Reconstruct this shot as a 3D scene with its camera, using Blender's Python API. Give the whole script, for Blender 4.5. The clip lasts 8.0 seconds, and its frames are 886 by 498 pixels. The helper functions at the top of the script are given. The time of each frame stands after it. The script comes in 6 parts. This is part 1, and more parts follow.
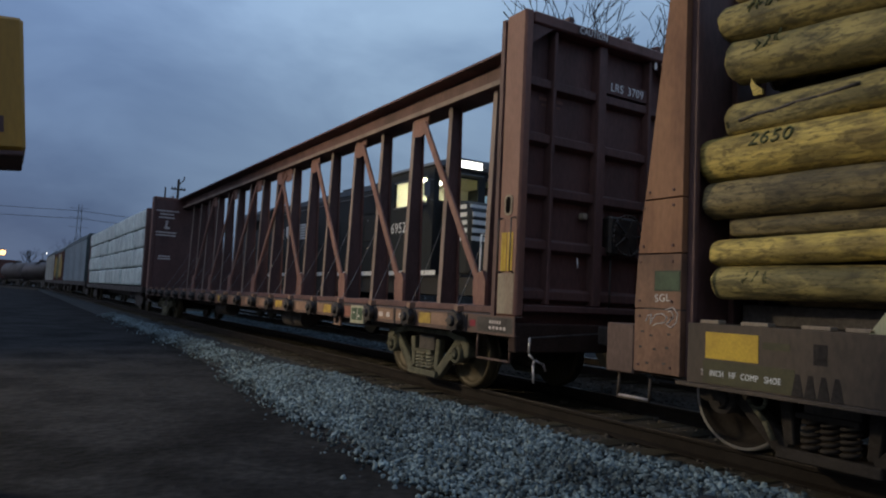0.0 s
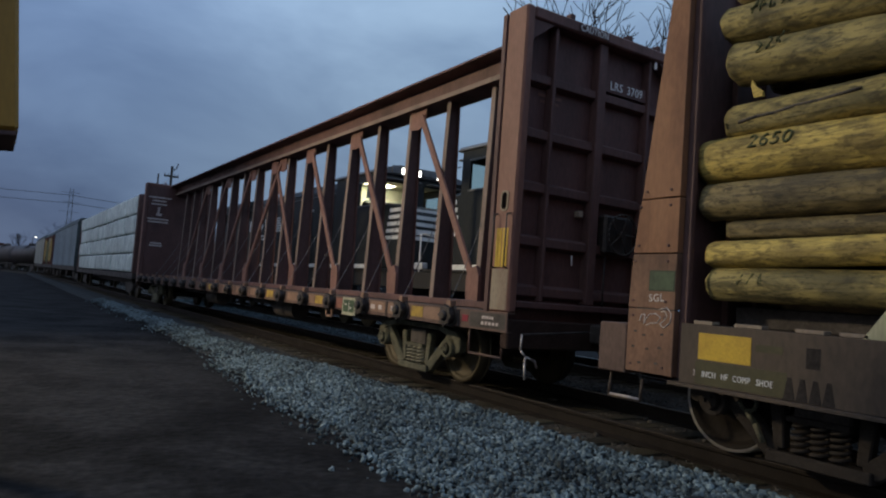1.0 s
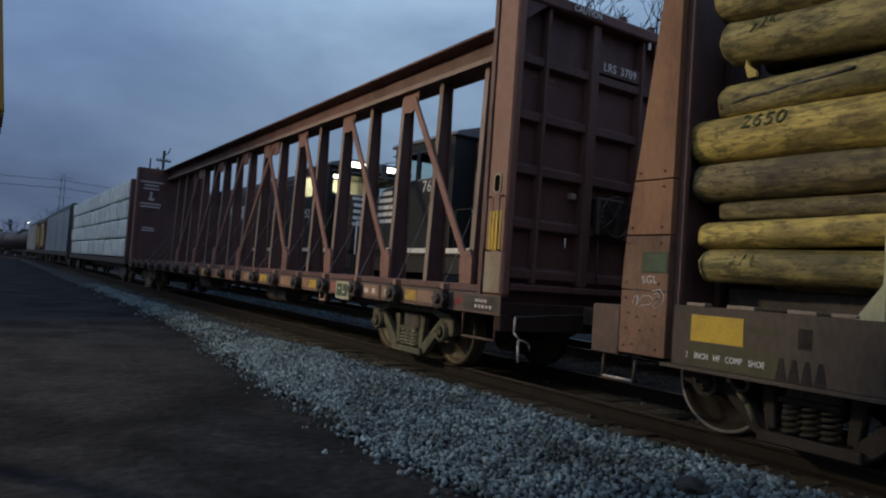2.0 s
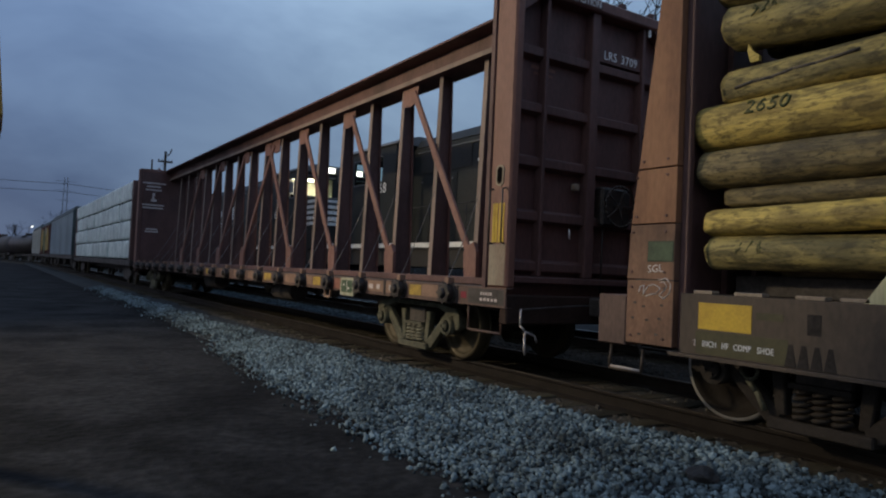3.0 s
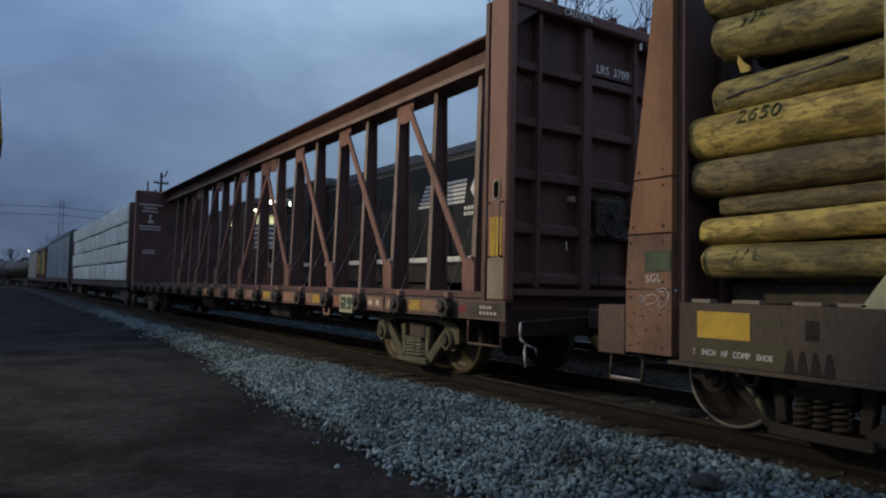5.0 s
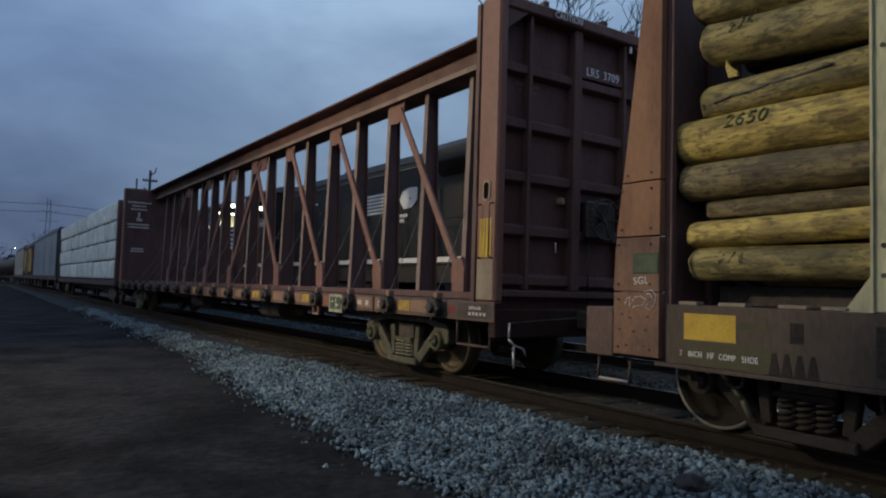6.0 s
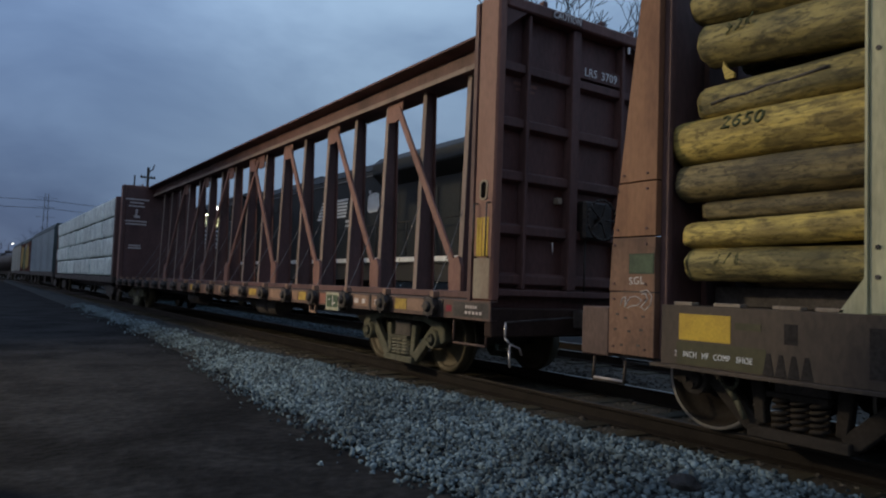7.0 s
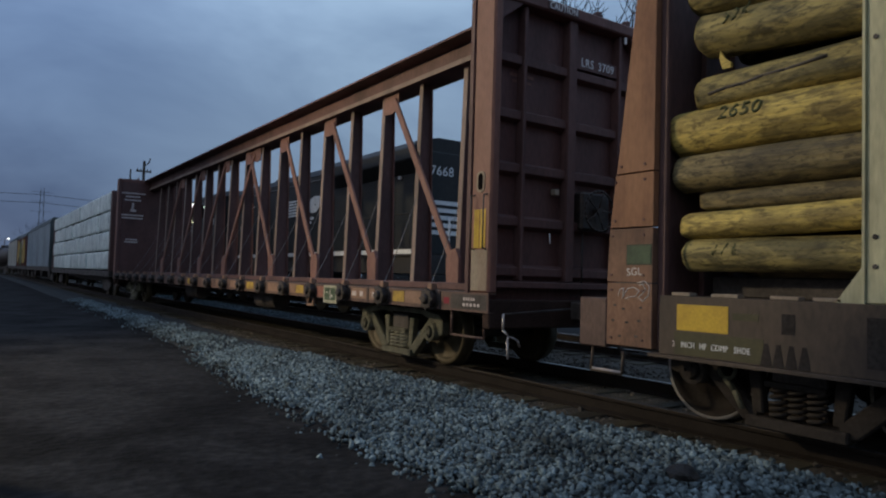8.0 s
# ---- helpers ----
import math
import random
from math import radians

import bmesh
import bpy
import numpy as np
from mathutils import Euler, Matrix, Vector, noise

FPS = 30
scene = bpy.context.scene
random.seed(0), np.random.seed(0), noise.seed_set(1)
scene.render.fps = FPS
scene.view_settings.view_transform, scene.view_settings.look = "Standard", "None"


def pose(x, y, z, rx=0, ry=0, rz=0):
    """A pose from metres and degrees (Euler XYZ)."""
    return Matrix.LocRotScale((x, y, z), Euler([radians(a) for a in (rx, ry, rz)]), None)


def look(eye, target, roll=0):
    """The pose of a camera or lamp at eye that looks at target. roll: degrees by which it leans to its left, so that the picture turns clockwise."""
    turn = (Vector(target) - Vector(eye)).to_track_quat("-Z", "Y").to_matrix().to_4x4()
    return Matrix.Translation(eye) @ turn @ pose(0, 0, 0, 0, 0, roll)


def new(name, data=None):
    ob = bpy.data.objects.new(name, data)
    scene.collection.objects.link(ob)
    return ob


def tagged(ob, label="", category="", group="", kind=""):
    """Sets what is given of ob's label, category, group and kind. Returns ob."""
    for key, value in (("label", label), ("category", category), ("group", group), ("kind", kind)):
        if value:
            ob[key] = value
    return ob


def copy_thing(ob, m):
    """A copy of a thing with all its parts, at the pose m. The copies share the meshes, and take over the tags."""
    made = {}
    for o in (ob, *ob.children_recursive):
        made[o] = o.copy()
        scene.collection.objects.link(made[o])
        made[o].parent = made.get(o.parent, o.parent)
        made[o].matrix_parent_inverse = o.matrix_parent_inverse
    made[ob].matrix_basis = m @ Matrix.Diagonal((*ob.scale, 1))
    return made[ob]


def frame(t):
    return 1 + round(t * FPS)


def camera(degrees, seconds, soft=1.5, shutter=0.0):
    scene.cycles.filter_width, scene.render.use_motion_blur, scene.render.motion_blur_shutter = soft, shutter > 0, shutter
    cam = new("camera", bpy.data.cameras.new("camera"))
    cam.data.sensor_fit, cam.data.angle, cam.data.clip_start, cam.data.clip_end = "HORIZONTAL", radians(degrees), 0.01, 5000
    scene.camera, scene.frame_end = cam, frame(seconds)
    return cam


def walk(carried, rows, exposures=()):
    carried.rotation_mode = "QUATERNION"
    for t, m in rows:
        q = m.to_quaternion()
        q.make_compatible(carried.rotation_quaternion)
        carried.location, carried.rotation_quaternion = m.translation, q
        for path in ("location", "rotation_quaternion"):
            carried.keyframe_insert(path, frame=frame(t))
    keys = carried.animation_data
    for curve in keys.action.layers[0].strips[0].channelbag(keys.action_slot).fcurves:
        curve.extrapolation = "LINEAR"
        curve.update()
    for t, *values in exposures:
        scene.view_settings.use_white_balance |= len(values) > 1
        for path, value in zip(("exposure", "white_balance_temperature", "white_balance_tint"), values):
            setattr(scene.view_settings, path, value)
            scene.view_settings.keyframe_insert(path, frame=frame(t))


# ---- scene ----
cam = camera(64.9, 8.0, soft=2.1)
PATH = [
    (0, (-6.38, -6.364, 1.203), (-5.325, -4.672, 1.345), 2.7),
    (0.5, (-6.344, -6.321, 1.187), (-5.278, -4.636, 1.34), 2.9),
    (1, (-6.382, -6.321, 1.188), (-5.307, -4.64, 1.318), 4.3),
    (1.5, (-6.365, -6.316, 1.177), (-5.28, -4.639, 1.273), 4.3),
    (3, (-6.333, -6.276, 1.183), (-5.248, -4.597, 1.25), 2.6),
    (3.5, (-6.326, -6.268, 1.182), (-5.266, -4.574, 1.255), 1.0),
    (4, (-6.353, -6.287, 1.181), (-5.292, -4.594, 1.265), 1.0),
    (4.5, (-6.366, -6.298, 1.181), (-5.294, -4.612, 1.277), 1.1),
    (5, (-6.368, -6.303, 1.179), (-5.278, -4.629, 1.289), 1.3),
    (6.5, (-6.384, -6.339, 1.187), (-5.265, -4.685, 1.297), 1.8),
    (7, (-6.377, -6.344, 1.18), (-5.258, -4.689, 1.289), 2.1),
    (7.5, (-6.383, -6.343, 1.172), (-5.258, -4.692, 1.266), 2.3),
    (8, (-6.374, -6.336, 1.184), (-5.248, -4.686, 1.27), 1.7),
]
walk(cam, [(t, look(eye, target, roll)) for t, eye, target, roll in PATH])

# ---- world and light ----
world = bpy.data.worlds.new("dusk")
scene.world = world
world.use_nodes = True
wn, wl = world.node_tree.nodes, world.node_tree.links
wn.clear()
w_out = wn.new("ShaderNodeOutputWorld")
w_bg = wn.new("ShaderNodeBackground")
w_sky = wn.new("ShaderNodeTexSky")
w_sky.sky_type = "NISHITA"
w_sky.sun_disc = False
w_sky.sun_elevation = radians(1.0)
w_sky.sun_rotation = radians(-20)
w_co = wn.new("ShaderNodeTexCoord")
w_map = wn.new("ShaderNodeMapping")
w_map.inputs["Scale"].default_value = (1.0, 1.0, 2.2)
w_map.inputs["Location"].default_value = (0.35, 0.1, 0.4)
w_noise = wn.new("ShaderNodeTexNoise")
w_noise.inputs["Scale"].default_value = 2.6
w_noise.inputs["Detail"].default_value = 5.0
w_noise.inputs["Roughness"].default_value = 0.52
w_noise.inputs["Distortion"].default_value = 0.4
w_ramp = wn.new("ShaderNodeValToRGB")
w_ramp.color_ramp.elements[0].position = 0.3
w_ramp.color_ramp.elements[0].color = (0.130, 0.195, 0.340, 1)
w_ramp.color_ramp.elements[1].position = 0.72
w_ramp.color_ramp.elements[1].color = (0.302, 0.410, 0.595, 1)
w_mix = wn.new("ShaderNodeMix")
w_mix.data_type = "RGBA"
w_mix.inputs[0].default_value = 0.93
w_gain = wn.new("ShaderNodeVectorMath")
w_gain.operation = "SCALE"
w_gain.inputs[3].default_value = 0.10
wl.new(w_co.outputs["Generated"], w_map.inputs[0])
wl.new(w_map.outputs[0], w_noise.inputs["Vector"])
wl.new(w_noise.outputs["Fac"], w_ramp.inputs[0])
wl.new(w_sky.outputs[0], w_gain.inputs[0])
wl.new(w_gain.outputs[0], w_mix.inputs[6])
wl.new(w_ramp.outputs[0], w_mix.inputs[7])
w_sep = wn.new("ShaderNodeSeparateXYZ")
w_rise = wn.new("ShaderNodeMapRange")
w_rise.inputs["From Max"].default_value = 0.55
w_rise.inputs["To Min"].default_value = 0.46
w_rise.inputs["To Max"].default_value = 1.43
w_up = wn.new("ShaderNodeVectorMath")
w_up.operation = "SCALE"
wl.new(w_co.outputs["Generated"], w_sep.inputs[0])
wl.new(w_sep.outputs["Z"], w_rise.inputs["Value"])
wl.new(w_mix.outputs[2], w_up.inputs[0])
wl.new(w_rise.outputs["Result"], w_up.inputs[3])
w_side = wn.new("ShaderNodeMapRange")
w_side.inputs["From Min"].default_value = -1.0
w_tint = wn.new("ShaderNodeValToRGB")
w_tint.color_ramp.interpolation = "EASE"
stops = w_tint.color_ramp.elements
stops[0].position, stops[0].color = 0.0, (1.75, 1.42, 1.08, 1)
stops[1].position, stops[1].color = 1.0, (1.12, 1.18, 1.12, 1)
for at, tint in ((0.33, (1.15, 1.05, 1.0, 1)), (0.49, (0.74, 0.84, 0.96, 1)), (0.76, (1.17, 1.23, 1.17, 1))):
    stops.new(at).color = tint
w_mul = wn.new("ShaderNodeVectorMath")
w_mul.operation = "MULTIPLY"
wl.new(w_sep.outputs["X"], w_side.inputs["Value"])
wl.new(w_side.outputs["Result"], w_tint.inputs[0])
wl.new(w_up.outputs[0], w_mul.inputs[0])
wl.new(w_tint.outputs[0], w_mul.inputs[1])
wl.new(w_mul.outputs[0], w_bg.inputs[0])
wl.new(w_bg.outputs[0], w_out.inputs[0])
w_bg.inputs[1].default_value = 1.0

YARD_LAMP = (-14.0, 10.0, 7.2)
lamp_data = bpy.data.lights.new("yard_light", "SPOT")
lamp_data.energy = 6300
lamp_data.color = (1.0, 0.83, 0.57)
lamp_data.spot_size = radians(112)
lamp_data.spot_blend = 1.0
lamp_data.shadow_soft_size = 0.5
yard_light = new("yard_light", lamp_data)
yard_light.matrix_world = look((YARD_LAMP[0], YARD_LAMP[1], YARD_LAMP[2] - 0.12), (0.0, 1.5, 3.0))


# ---- materials ----
def material(name, color, rough=0.6, metal=0.0, dirt=None, dirt_amount=0.5, dirt_scale=1.5, grain=0.25,
             grain_scale=30.0, bump=0.15, stretch=(1, 1, 1), vary=0.0, island=0.0, emit=0.0, low=0.42, high=0.68, spec=0.4):
    m = bpy.data.materials.new(name)
    m.use_nodes = True
    n, l = m.node_tree.nodes, m.node_tree.links
    b = n["Principled BSDF"]
    b.inputs["Roughness"].default_value = rough
    b.inputs["Metallic"].default_value = metal
    b.inputs["Specular IOR Level"].default_value = spec
    co = n.new("ShaderNodeTexCoord")
    mp = n.new("ShaderNodeMapping")
    mp.inputs["Scale"].default_value = stretch
    l.new(co.outputs["Object"], mp.inputs[0])
    if vary:
        shift = n.new("ShaderNodeObjectInfo")
        far = n.new("ShaderNodeMath")
        far.operation = "MULTIPLY"
        far.inputs[1].default_value = 53.0
        l.new(shift.outputs["Random"], far.inputs[0])
        l.new(far.outputs[0], mp.inputs["Location"])
    big = n.new("ShaderNodeTexNoise")
    big.inputs["Scale"].default_value = dirt_scale
    big.inputs["Detail"].default_value = 7
    big.inputs["Roughness"].default_value = 0.62
    l.new(mp.outputs[0], big.inputs["Vector"])
    fine = n.new("ShaderNodeTexNoise")
    fine.inputs["Scale"].default_value = grain_scale
    fine.inputs["Detail"].default_value = 5
    l.new(mp.outputs[0], fine.inputs["Vector"])
    ramp = n.new("ShaderNodeMapRange")
    ramp.inputs["From Min"].default_value = low
    ramp.inputs["From Max"].default_value = high
    ramp.inputs["To Max"].default_value = dirt_amount
    l.new(big.outputs["Fac"], ramp.inputs["Value"])
    mix = n.new("ShaderNodeMix")
    mix.data_type = "RGBA"
    mix.inputs[6].default_value = (*color, 1)
    mix.inputs[7].default_value = (*(dirt or [c * 0.4 for c in color]), 1)
    l.new(ramp.outputs["Result"], mix.inputs[0])
    hsv = n.new("ShaderNodeHueSaturation")
    l.new(mix.outputs[2], hsv.inputs["Color"])
    val = n.new("ShaderNodeMapRange")
    val.inputs["From Min"].default_value = 0.25
    val.inputs["From Max"].default_value = 0.75
    val.inputs["To Min"].default_value = 1 - grain
    val.inputs["To Max"].default_value = 1 + grain
    l.new(fine.outputs["Fac"], val.inputs["Value"])
    last = val.outputs["Result"]
    for amount, kind, socket in ((vary, "ShaderNodeObjectInfo", "Random"), (island, "ShaderNodeNewGeometry", "Random Per Island")):
        if amount:
            info = n.new(kind)
            r = n.new("ShaderNodeMapRange")
            r.inputs["To Min"].default_value = 1 - amount
            r.inputs["To Max"].default_value = 1 + amount
            l.new(info.outputs[socket], r.inputs["Value"])
            mul = n.new("ShaderNodeMath")
            mul.operation = "MULTIPLY"
            l.new(last, mul.inputs[0])
            l.new(r.outputs["Result"], mul.inputs[1])
            last = mul.outputs[0]
    l.new(last, hsv.inputs["Value"])
    l.new(hsv.outputs[0], b.inputs["Base Color"])
    rr = n.new("ShaderNodeMapRange")
    rr.inputs["To Min"].default_value = max(0.05, rough - 0.12)
    rr.inputs["To Max"].default_value = min(1.0, rough + 0.15)
    l.new(big.outputs["Fac"], rr.inputs["Value"])
    l.new(rr.outputs["Result"], b.inputs["Roughness"])
    if bump:
        bp = n.new("ShaderNodeBump")
        bp.inputs["Strength"].default_value = bump
        bp.inputs["Distance"].default_value = 0.02
        l.new(fine.outputs["Fac"], bp.inputs["Height"])
        l.new(bp.outputs[0], b.inputs["Normal"])
    if emit:
        b.inputs["Emission Color"].default_value = (*color, 1)
        b.inputs["Emission Strength"].default_value = emit
    return m


M = {}
M["red"] = material("oxide_red_paint", (0.165, 0.075, 0.060), 0.62, 0.0, (0.055, 0.028, 0.022), 0.65, 1.1, 0.18, 26, 0.15, (1, 1, 0.35))
# the car's red in two tones: darkened for shaded faces, lightened for lit ones
M["red_dark"] = material("weathered_shade_dark_red_paint", (0.124, 0.063, 0.055), 0.66, 0.0, (0.054, 0.031, 0.028), 0.75, 1.3, 0.2, 26, 0.15, (1, 1, 0.35))
M["red_light"] = material("lit_faded_red_paint", (0.215, 0.102, 0.074), 0.62, 0.0, (0.14, 0.060, 0.043), 0.6, 1.4, 0.15, 30, 0.12, (1, 1, 0.3))
M["brace"] = material("dulled_red_brace_paint", (0.215, 0.108, 0.084), 0.64, 0.0, (0.11, 0.056, 0.044), 0.65, 2.0, 0.18, 30, 0.12, (1, 1, 0.4))
# gloom of the gap between the cars, put into a darkened brown
M["gloom_grime"] = material("dark_brown_end_gloom", (0.046, 0.029, 0.023), 0.8, 0.0, (0.022, 0.015, 0.012), 0.7, 3.0, 0.25, 30, 0.2, spec=0.1)
M["hole"] = material("unlit_opening", (0.008, 0.007, 0.007), 0.9, 0.0, (0.004, 0.004, 0.004), 0.5, 3, 0.1, 20, 0.0, spec=0.0)
# shade below the pole car and inside its sill slots, put into the colour
M["under"] = material("shade_dark_undercar_and_slots", (0.042, 0.035, 0.030), 0.85, 0.0, (0.024, 0.019, 0.016), 0.5, 3.0, 0.3, 30, 0.3, spec=0.15)
M["orange"] = material("faded_orange_paint", (0.262, 0.122, 0.058), 0.68, 0.0, (0.11, 0.048, 0.030), 0.75, 2.2, 0.14, 30, 0.12, (1, 1, 0.35))
# paler grey-red that puts the lamp's light into flanges and lip
M["flange"] = material("lit_greyed_red_paint", (0.235, 0.170, 0.140), 0.6, 0.0, (0.10, 0.070, 0.058), 0.6, 2.0, 0.15, 30, 0.12, (1, 1, 0.3))
M["steel"] = material("dark_grimy_steel", (0.085, 0.072, 0.064), 0.65, 0.25, (0.018, 0.014, 0.012), 0.7, 3.0, 0.3, 35, 0.25)
M["winch"] = material("black_greased_winch_iron", (0.040, 0.034, 0.031), 0.5, 0.3, (0.10, 0.075, 0.055), 0.6, 9.0, 0.3, 40, 0.3)
M["sill"] = material("brown_sill_paint", (0.082, 0.058, 0.040), 0.62, 0.0, (0.032, 0.023, 0.018), 0.65, 1.6, 0.2, 26, 0.15, (1, 1, 0.5))
M["sill_red"] = material("worn_red_brown_sill_paint", (0.128, 0.076, 0.058), 0.62, 0.0, (0.060, 0.036, 0.029), 0.7, 2.4, 0.25, 30, 0.15, (1, 1, 0.5))
M["stencil"] = material("faded_white_stencil_paint", (0.60, 0.53, 0.49), 0.75, 0.0, (0.30, 0.20, 0.17), 0.6, 7.0, 0.3, 60, 0.0)
M["tan_red"] = material("rusted_red_sill_paint", (0.26, 0.105, 0.075), 0.7, 0.0, (0.11, 0.05, 0.036), 0.6, 3.5, 0.2, 40, 0.1)
M["tan"] = material("dusty_tan_sill_paint", (0.26, 0.155, 0.102), 0.65, 0.0, (0.13, 0.075, 0.05), 0.6, 3.5, 0.2, 40, 0.1)
M["truck"] = material("dusty_cast_steel", (0.118, 0.112, 0.074), 0.75, 0.1, (0.036, 0.031, 0.022), 0.85, 5.0, 0.35, 45, 0.4)
M["spring"] = material("dust_pale_spring_steel", (0.27, 0.25, 0.175), 0.7, 0.1, (0.10, 0.085, 0.055), 0.6, 8.0, 0.25, 45, 0.2)
M["wheel"] = material("rusty_wheel_steel", (0.070, 0.055, 0.030), 0.55, 0.4, (0.05, 0.035, 0.02), 0.6, 5.0, 0.25, 40, 0.2)
# polished rim, its base colour made pale to carry the glint
M["tread"] = material("polished_tread_glint", (0.50, 0.47, 0.43), 0.38, 0.6, (0.3, 0.25, 0.2), 0.4, 6, 0.1, 50, 0.05)
M["orange_dirty"] = material("dirt_stained_orange_paint", (0.215, 0.112, 0.066), 0.68, 0.0, (0.085, 0.050, 0.034), 0.75, 2.6, 0.2, 30, 0.15, (1, 1, 0.6))
M["yellow"] = material("worn_yellow_paint", (0.60, 0.385, 0.035), 0.55, 0.0, (0.30, 0.17, 0.03), 0.5, 4.0, 0.12, 40, 0.08)
M["yellow_dirty"] = material("grimy_yellow_patch_paint", (0.44, 0.285, 0.045), 0.65, 0.0, (0.17, 0.10, 0.04), 0.8, 6.0, 0.2, 40, 0.08)
M["yellow_box"] = material("yellow_enamel", (0.37, 0.190, 0.026), 0.5, 0.0, (0.24, 0.13, 0.025), 0.5, 2.0, 0.12, 30, 0.06, (1, 1, 0.3))
M["white"] = material("chalky_white_paint", (0.80, 0.79, 0.76), 0.7, 0.0, (0.48, 0.44, 0.41), 0.35, 9.0, 0.2, 60, 0.0)
M["loco_white"] = material("white_enamel", (0.78, 0.78, 0.76), 0.45, 0.0, (0.40, 0.38, 0.36), 0.4, 3.0, 0.1, 40, 0.0)
M["chalk"] = material("chalk", (0.72, 0.66, 0.60), 0.9, 0.0, (0.3, 0.22, 0.17), 0.5, 30.0, 0.3, 80, 0.0)
M["green_edge"] = material("dark_green_rim", (0.028, 0.045, 0.025), 0.6, 0.0, (0.015, 0.02, 0.012), 0.6, 8, 0.2, 40, 0.0)
M["board_rim"] = material("dirty_pale_rim_paint", (0.40, 0.38, 0.27), 0.7, 0.0, (0.2, 0.18, 0.12), 0.6, 9, 0.2, 40, 0.0)
M["green"] = material("dull_green_plate", (0.055, 0.090, 0.045), 0.6, 0.0, (0.02, 0.03, 0.018), 0.6, 8, 0.2, 40, 0.1)
M["reflector"] = material("red_reflector", (0.24, 0.03, 0.045), 0.35, 0.0, (0.2, 0.02, 0.03), 0.4, 9, 0.1, 40, 0.0)
M["grey_panel"] = material("bare_primer_panel", (0.285, 0.230, 0.165), 0.7, 0.0, (0.20, 0.13, 0.09), 0.6, 4, 0.2, 40, 0.1, (1, 1, 0.4))
M["stake"] = material("galvanised_stake", (0.560, 0.530, 0.325), 0.6, 0.0, (0.26, 0.23, 0.14), 0.6, 2.5, 0.18, 30, 0.12, (1, 1, 0.25))
M["cable"] = material("bright_wire_rope", (0.20, 0.185, 0.17), 0.4, 0.8, (0.12, 0.10, 0.09), 0.6, 8, 0.2, 90, 0.0)
M["iron"] = material("bare_iron_rod", (0.50, 0.45, 0.42), 0.5, 0.5, (0.2, 0.15, 0.12), 0.5, 8, 0.2, 60, 0.0)
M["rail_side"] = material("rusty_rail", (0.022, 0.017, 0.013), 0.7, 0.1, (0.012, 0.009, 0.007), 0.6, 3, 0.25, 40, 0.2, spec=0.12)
# rail head darkened in colour for the dark car mirrored in it
M["rail_dim"] = material("darkened_rusty_rail_head", (0.060, 0.050, 0.042), 0.55, 0.4, (0.03, 0.022, 0.018), 0.6, 2, 0.2, 60, 0.05, (1, 0.1, 1), spec=0.2)
M["rail_top"] = material("polished_rail_head", (0.20, 0.185, 0.17), 0.30, 1.0, (0.12, 0.10, 0.085), 0.5, 2, 0.1, 60, 0.03, (1, 0.1, 1))
M["tie"] = material("creosoted_wood", (0.050, 0.043, 0.027), 0.75, 0.0, (0.035, 0.026, 0.018), 0.7, 3.0, 0.35, 18, 0.5, (0.25, 3, 3), vary=0.35, spec=0.15)
M["ballast_dark"] = material("oil_stained_ballast", (0.070, 0.060, 0.047), 0.85, 0.0, (0.022, 0.018, 0.014), 0.7, 1.8, 0.5, 24, 1.0, spec=0.1)
M["ballast"] = material("grey_ballast_bed", (0.036, 0.040, 0.041), 0.85, 0.0, (0.03, 0.032, 0.035), 0.7, 2.5, 0.5, 24, 1.0, spec=0.1)
M["stone"] = material("crushed_grey_stone", (0.150, 0.195, 0.205), 0.8, 0.0, (0.040, 0.048, 0.048), 0.8, 1.3, 0.25, 40, 0.25, island=0.75, spec=0.2)
M["stone_dark"] = material("sooty_crushed_stone", (0.085, 0.072, 0.055), 0.85, 0.0, (0.03, 0.025, 0.02), 0.7, 1.8, 0.25, 40, 0.25, island=0.5)
M["ground"] = material("dark_cinder_road", (0.026, 0.0245, 0.024), 0.9, 0.0, (0.007, 0.0065, 0.0065), 0.9, 0.75, 0.55, 9, 1.0, low=0.40, high=0.62, spec=0.06)
M["black"] = material("black_loco_enamel", (0.026, 0.029, 0.029), 0.5, 0.0, (0.048, 0.044, 0.040), 0.6, 1.0, 0.2, 24, 0.06, (1, 1, 0.4), spec=0.2)
M["black_mat"] = material("black_underframe", (0.030, 0.028, 0.027), 0.75, 0.0, (0.045, 0.038, 0.03), 0.5, 2.0, 0.3, 24, 0.2)
M["roof"] = material("loco_roof_paint", (0.155, 0.160, 0.165), 0.55, 0.0, (0.07, 0.07, 0.07), 0.6, 1.5, 0.15, 24, 0.06)
M["cab_in"] = material("cream_cab_lining", (0.70, 0.67, 0.52), 0.7, 0.0, (0.52, 0.49, 0.36), 0.5, 2, 0.1, 30, 0.0)
M["lamp_white"] = material("lit_lamp_lens", (1.0, 0.97, 0.86), 0.4, 0.0, (1, 0.95, 0.8), 0.2, 4, 0.02, 20, 0.0, emit=5.0)
M["cab_lamp"] = material("cab_ceiling_lamp", (1.0, 0.93, 0.74), 0.4, 0.0, (1, 0.93, 0.74), 0.2, 4, 0.02, 20, 0.0, emit=40.0)
M["sodium"] = material("sodium_lamp_lens", (1.0, 0.50, 0.17), 0.4, 0.0, (1, 0.5, 0.17), 0.2, 4, 0.02, 20, 0.0, emit=4.0)
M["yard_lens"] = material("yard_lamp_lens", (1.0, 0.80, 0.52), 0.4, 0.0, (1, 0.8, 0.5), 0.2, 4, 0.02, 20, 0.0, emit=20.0)
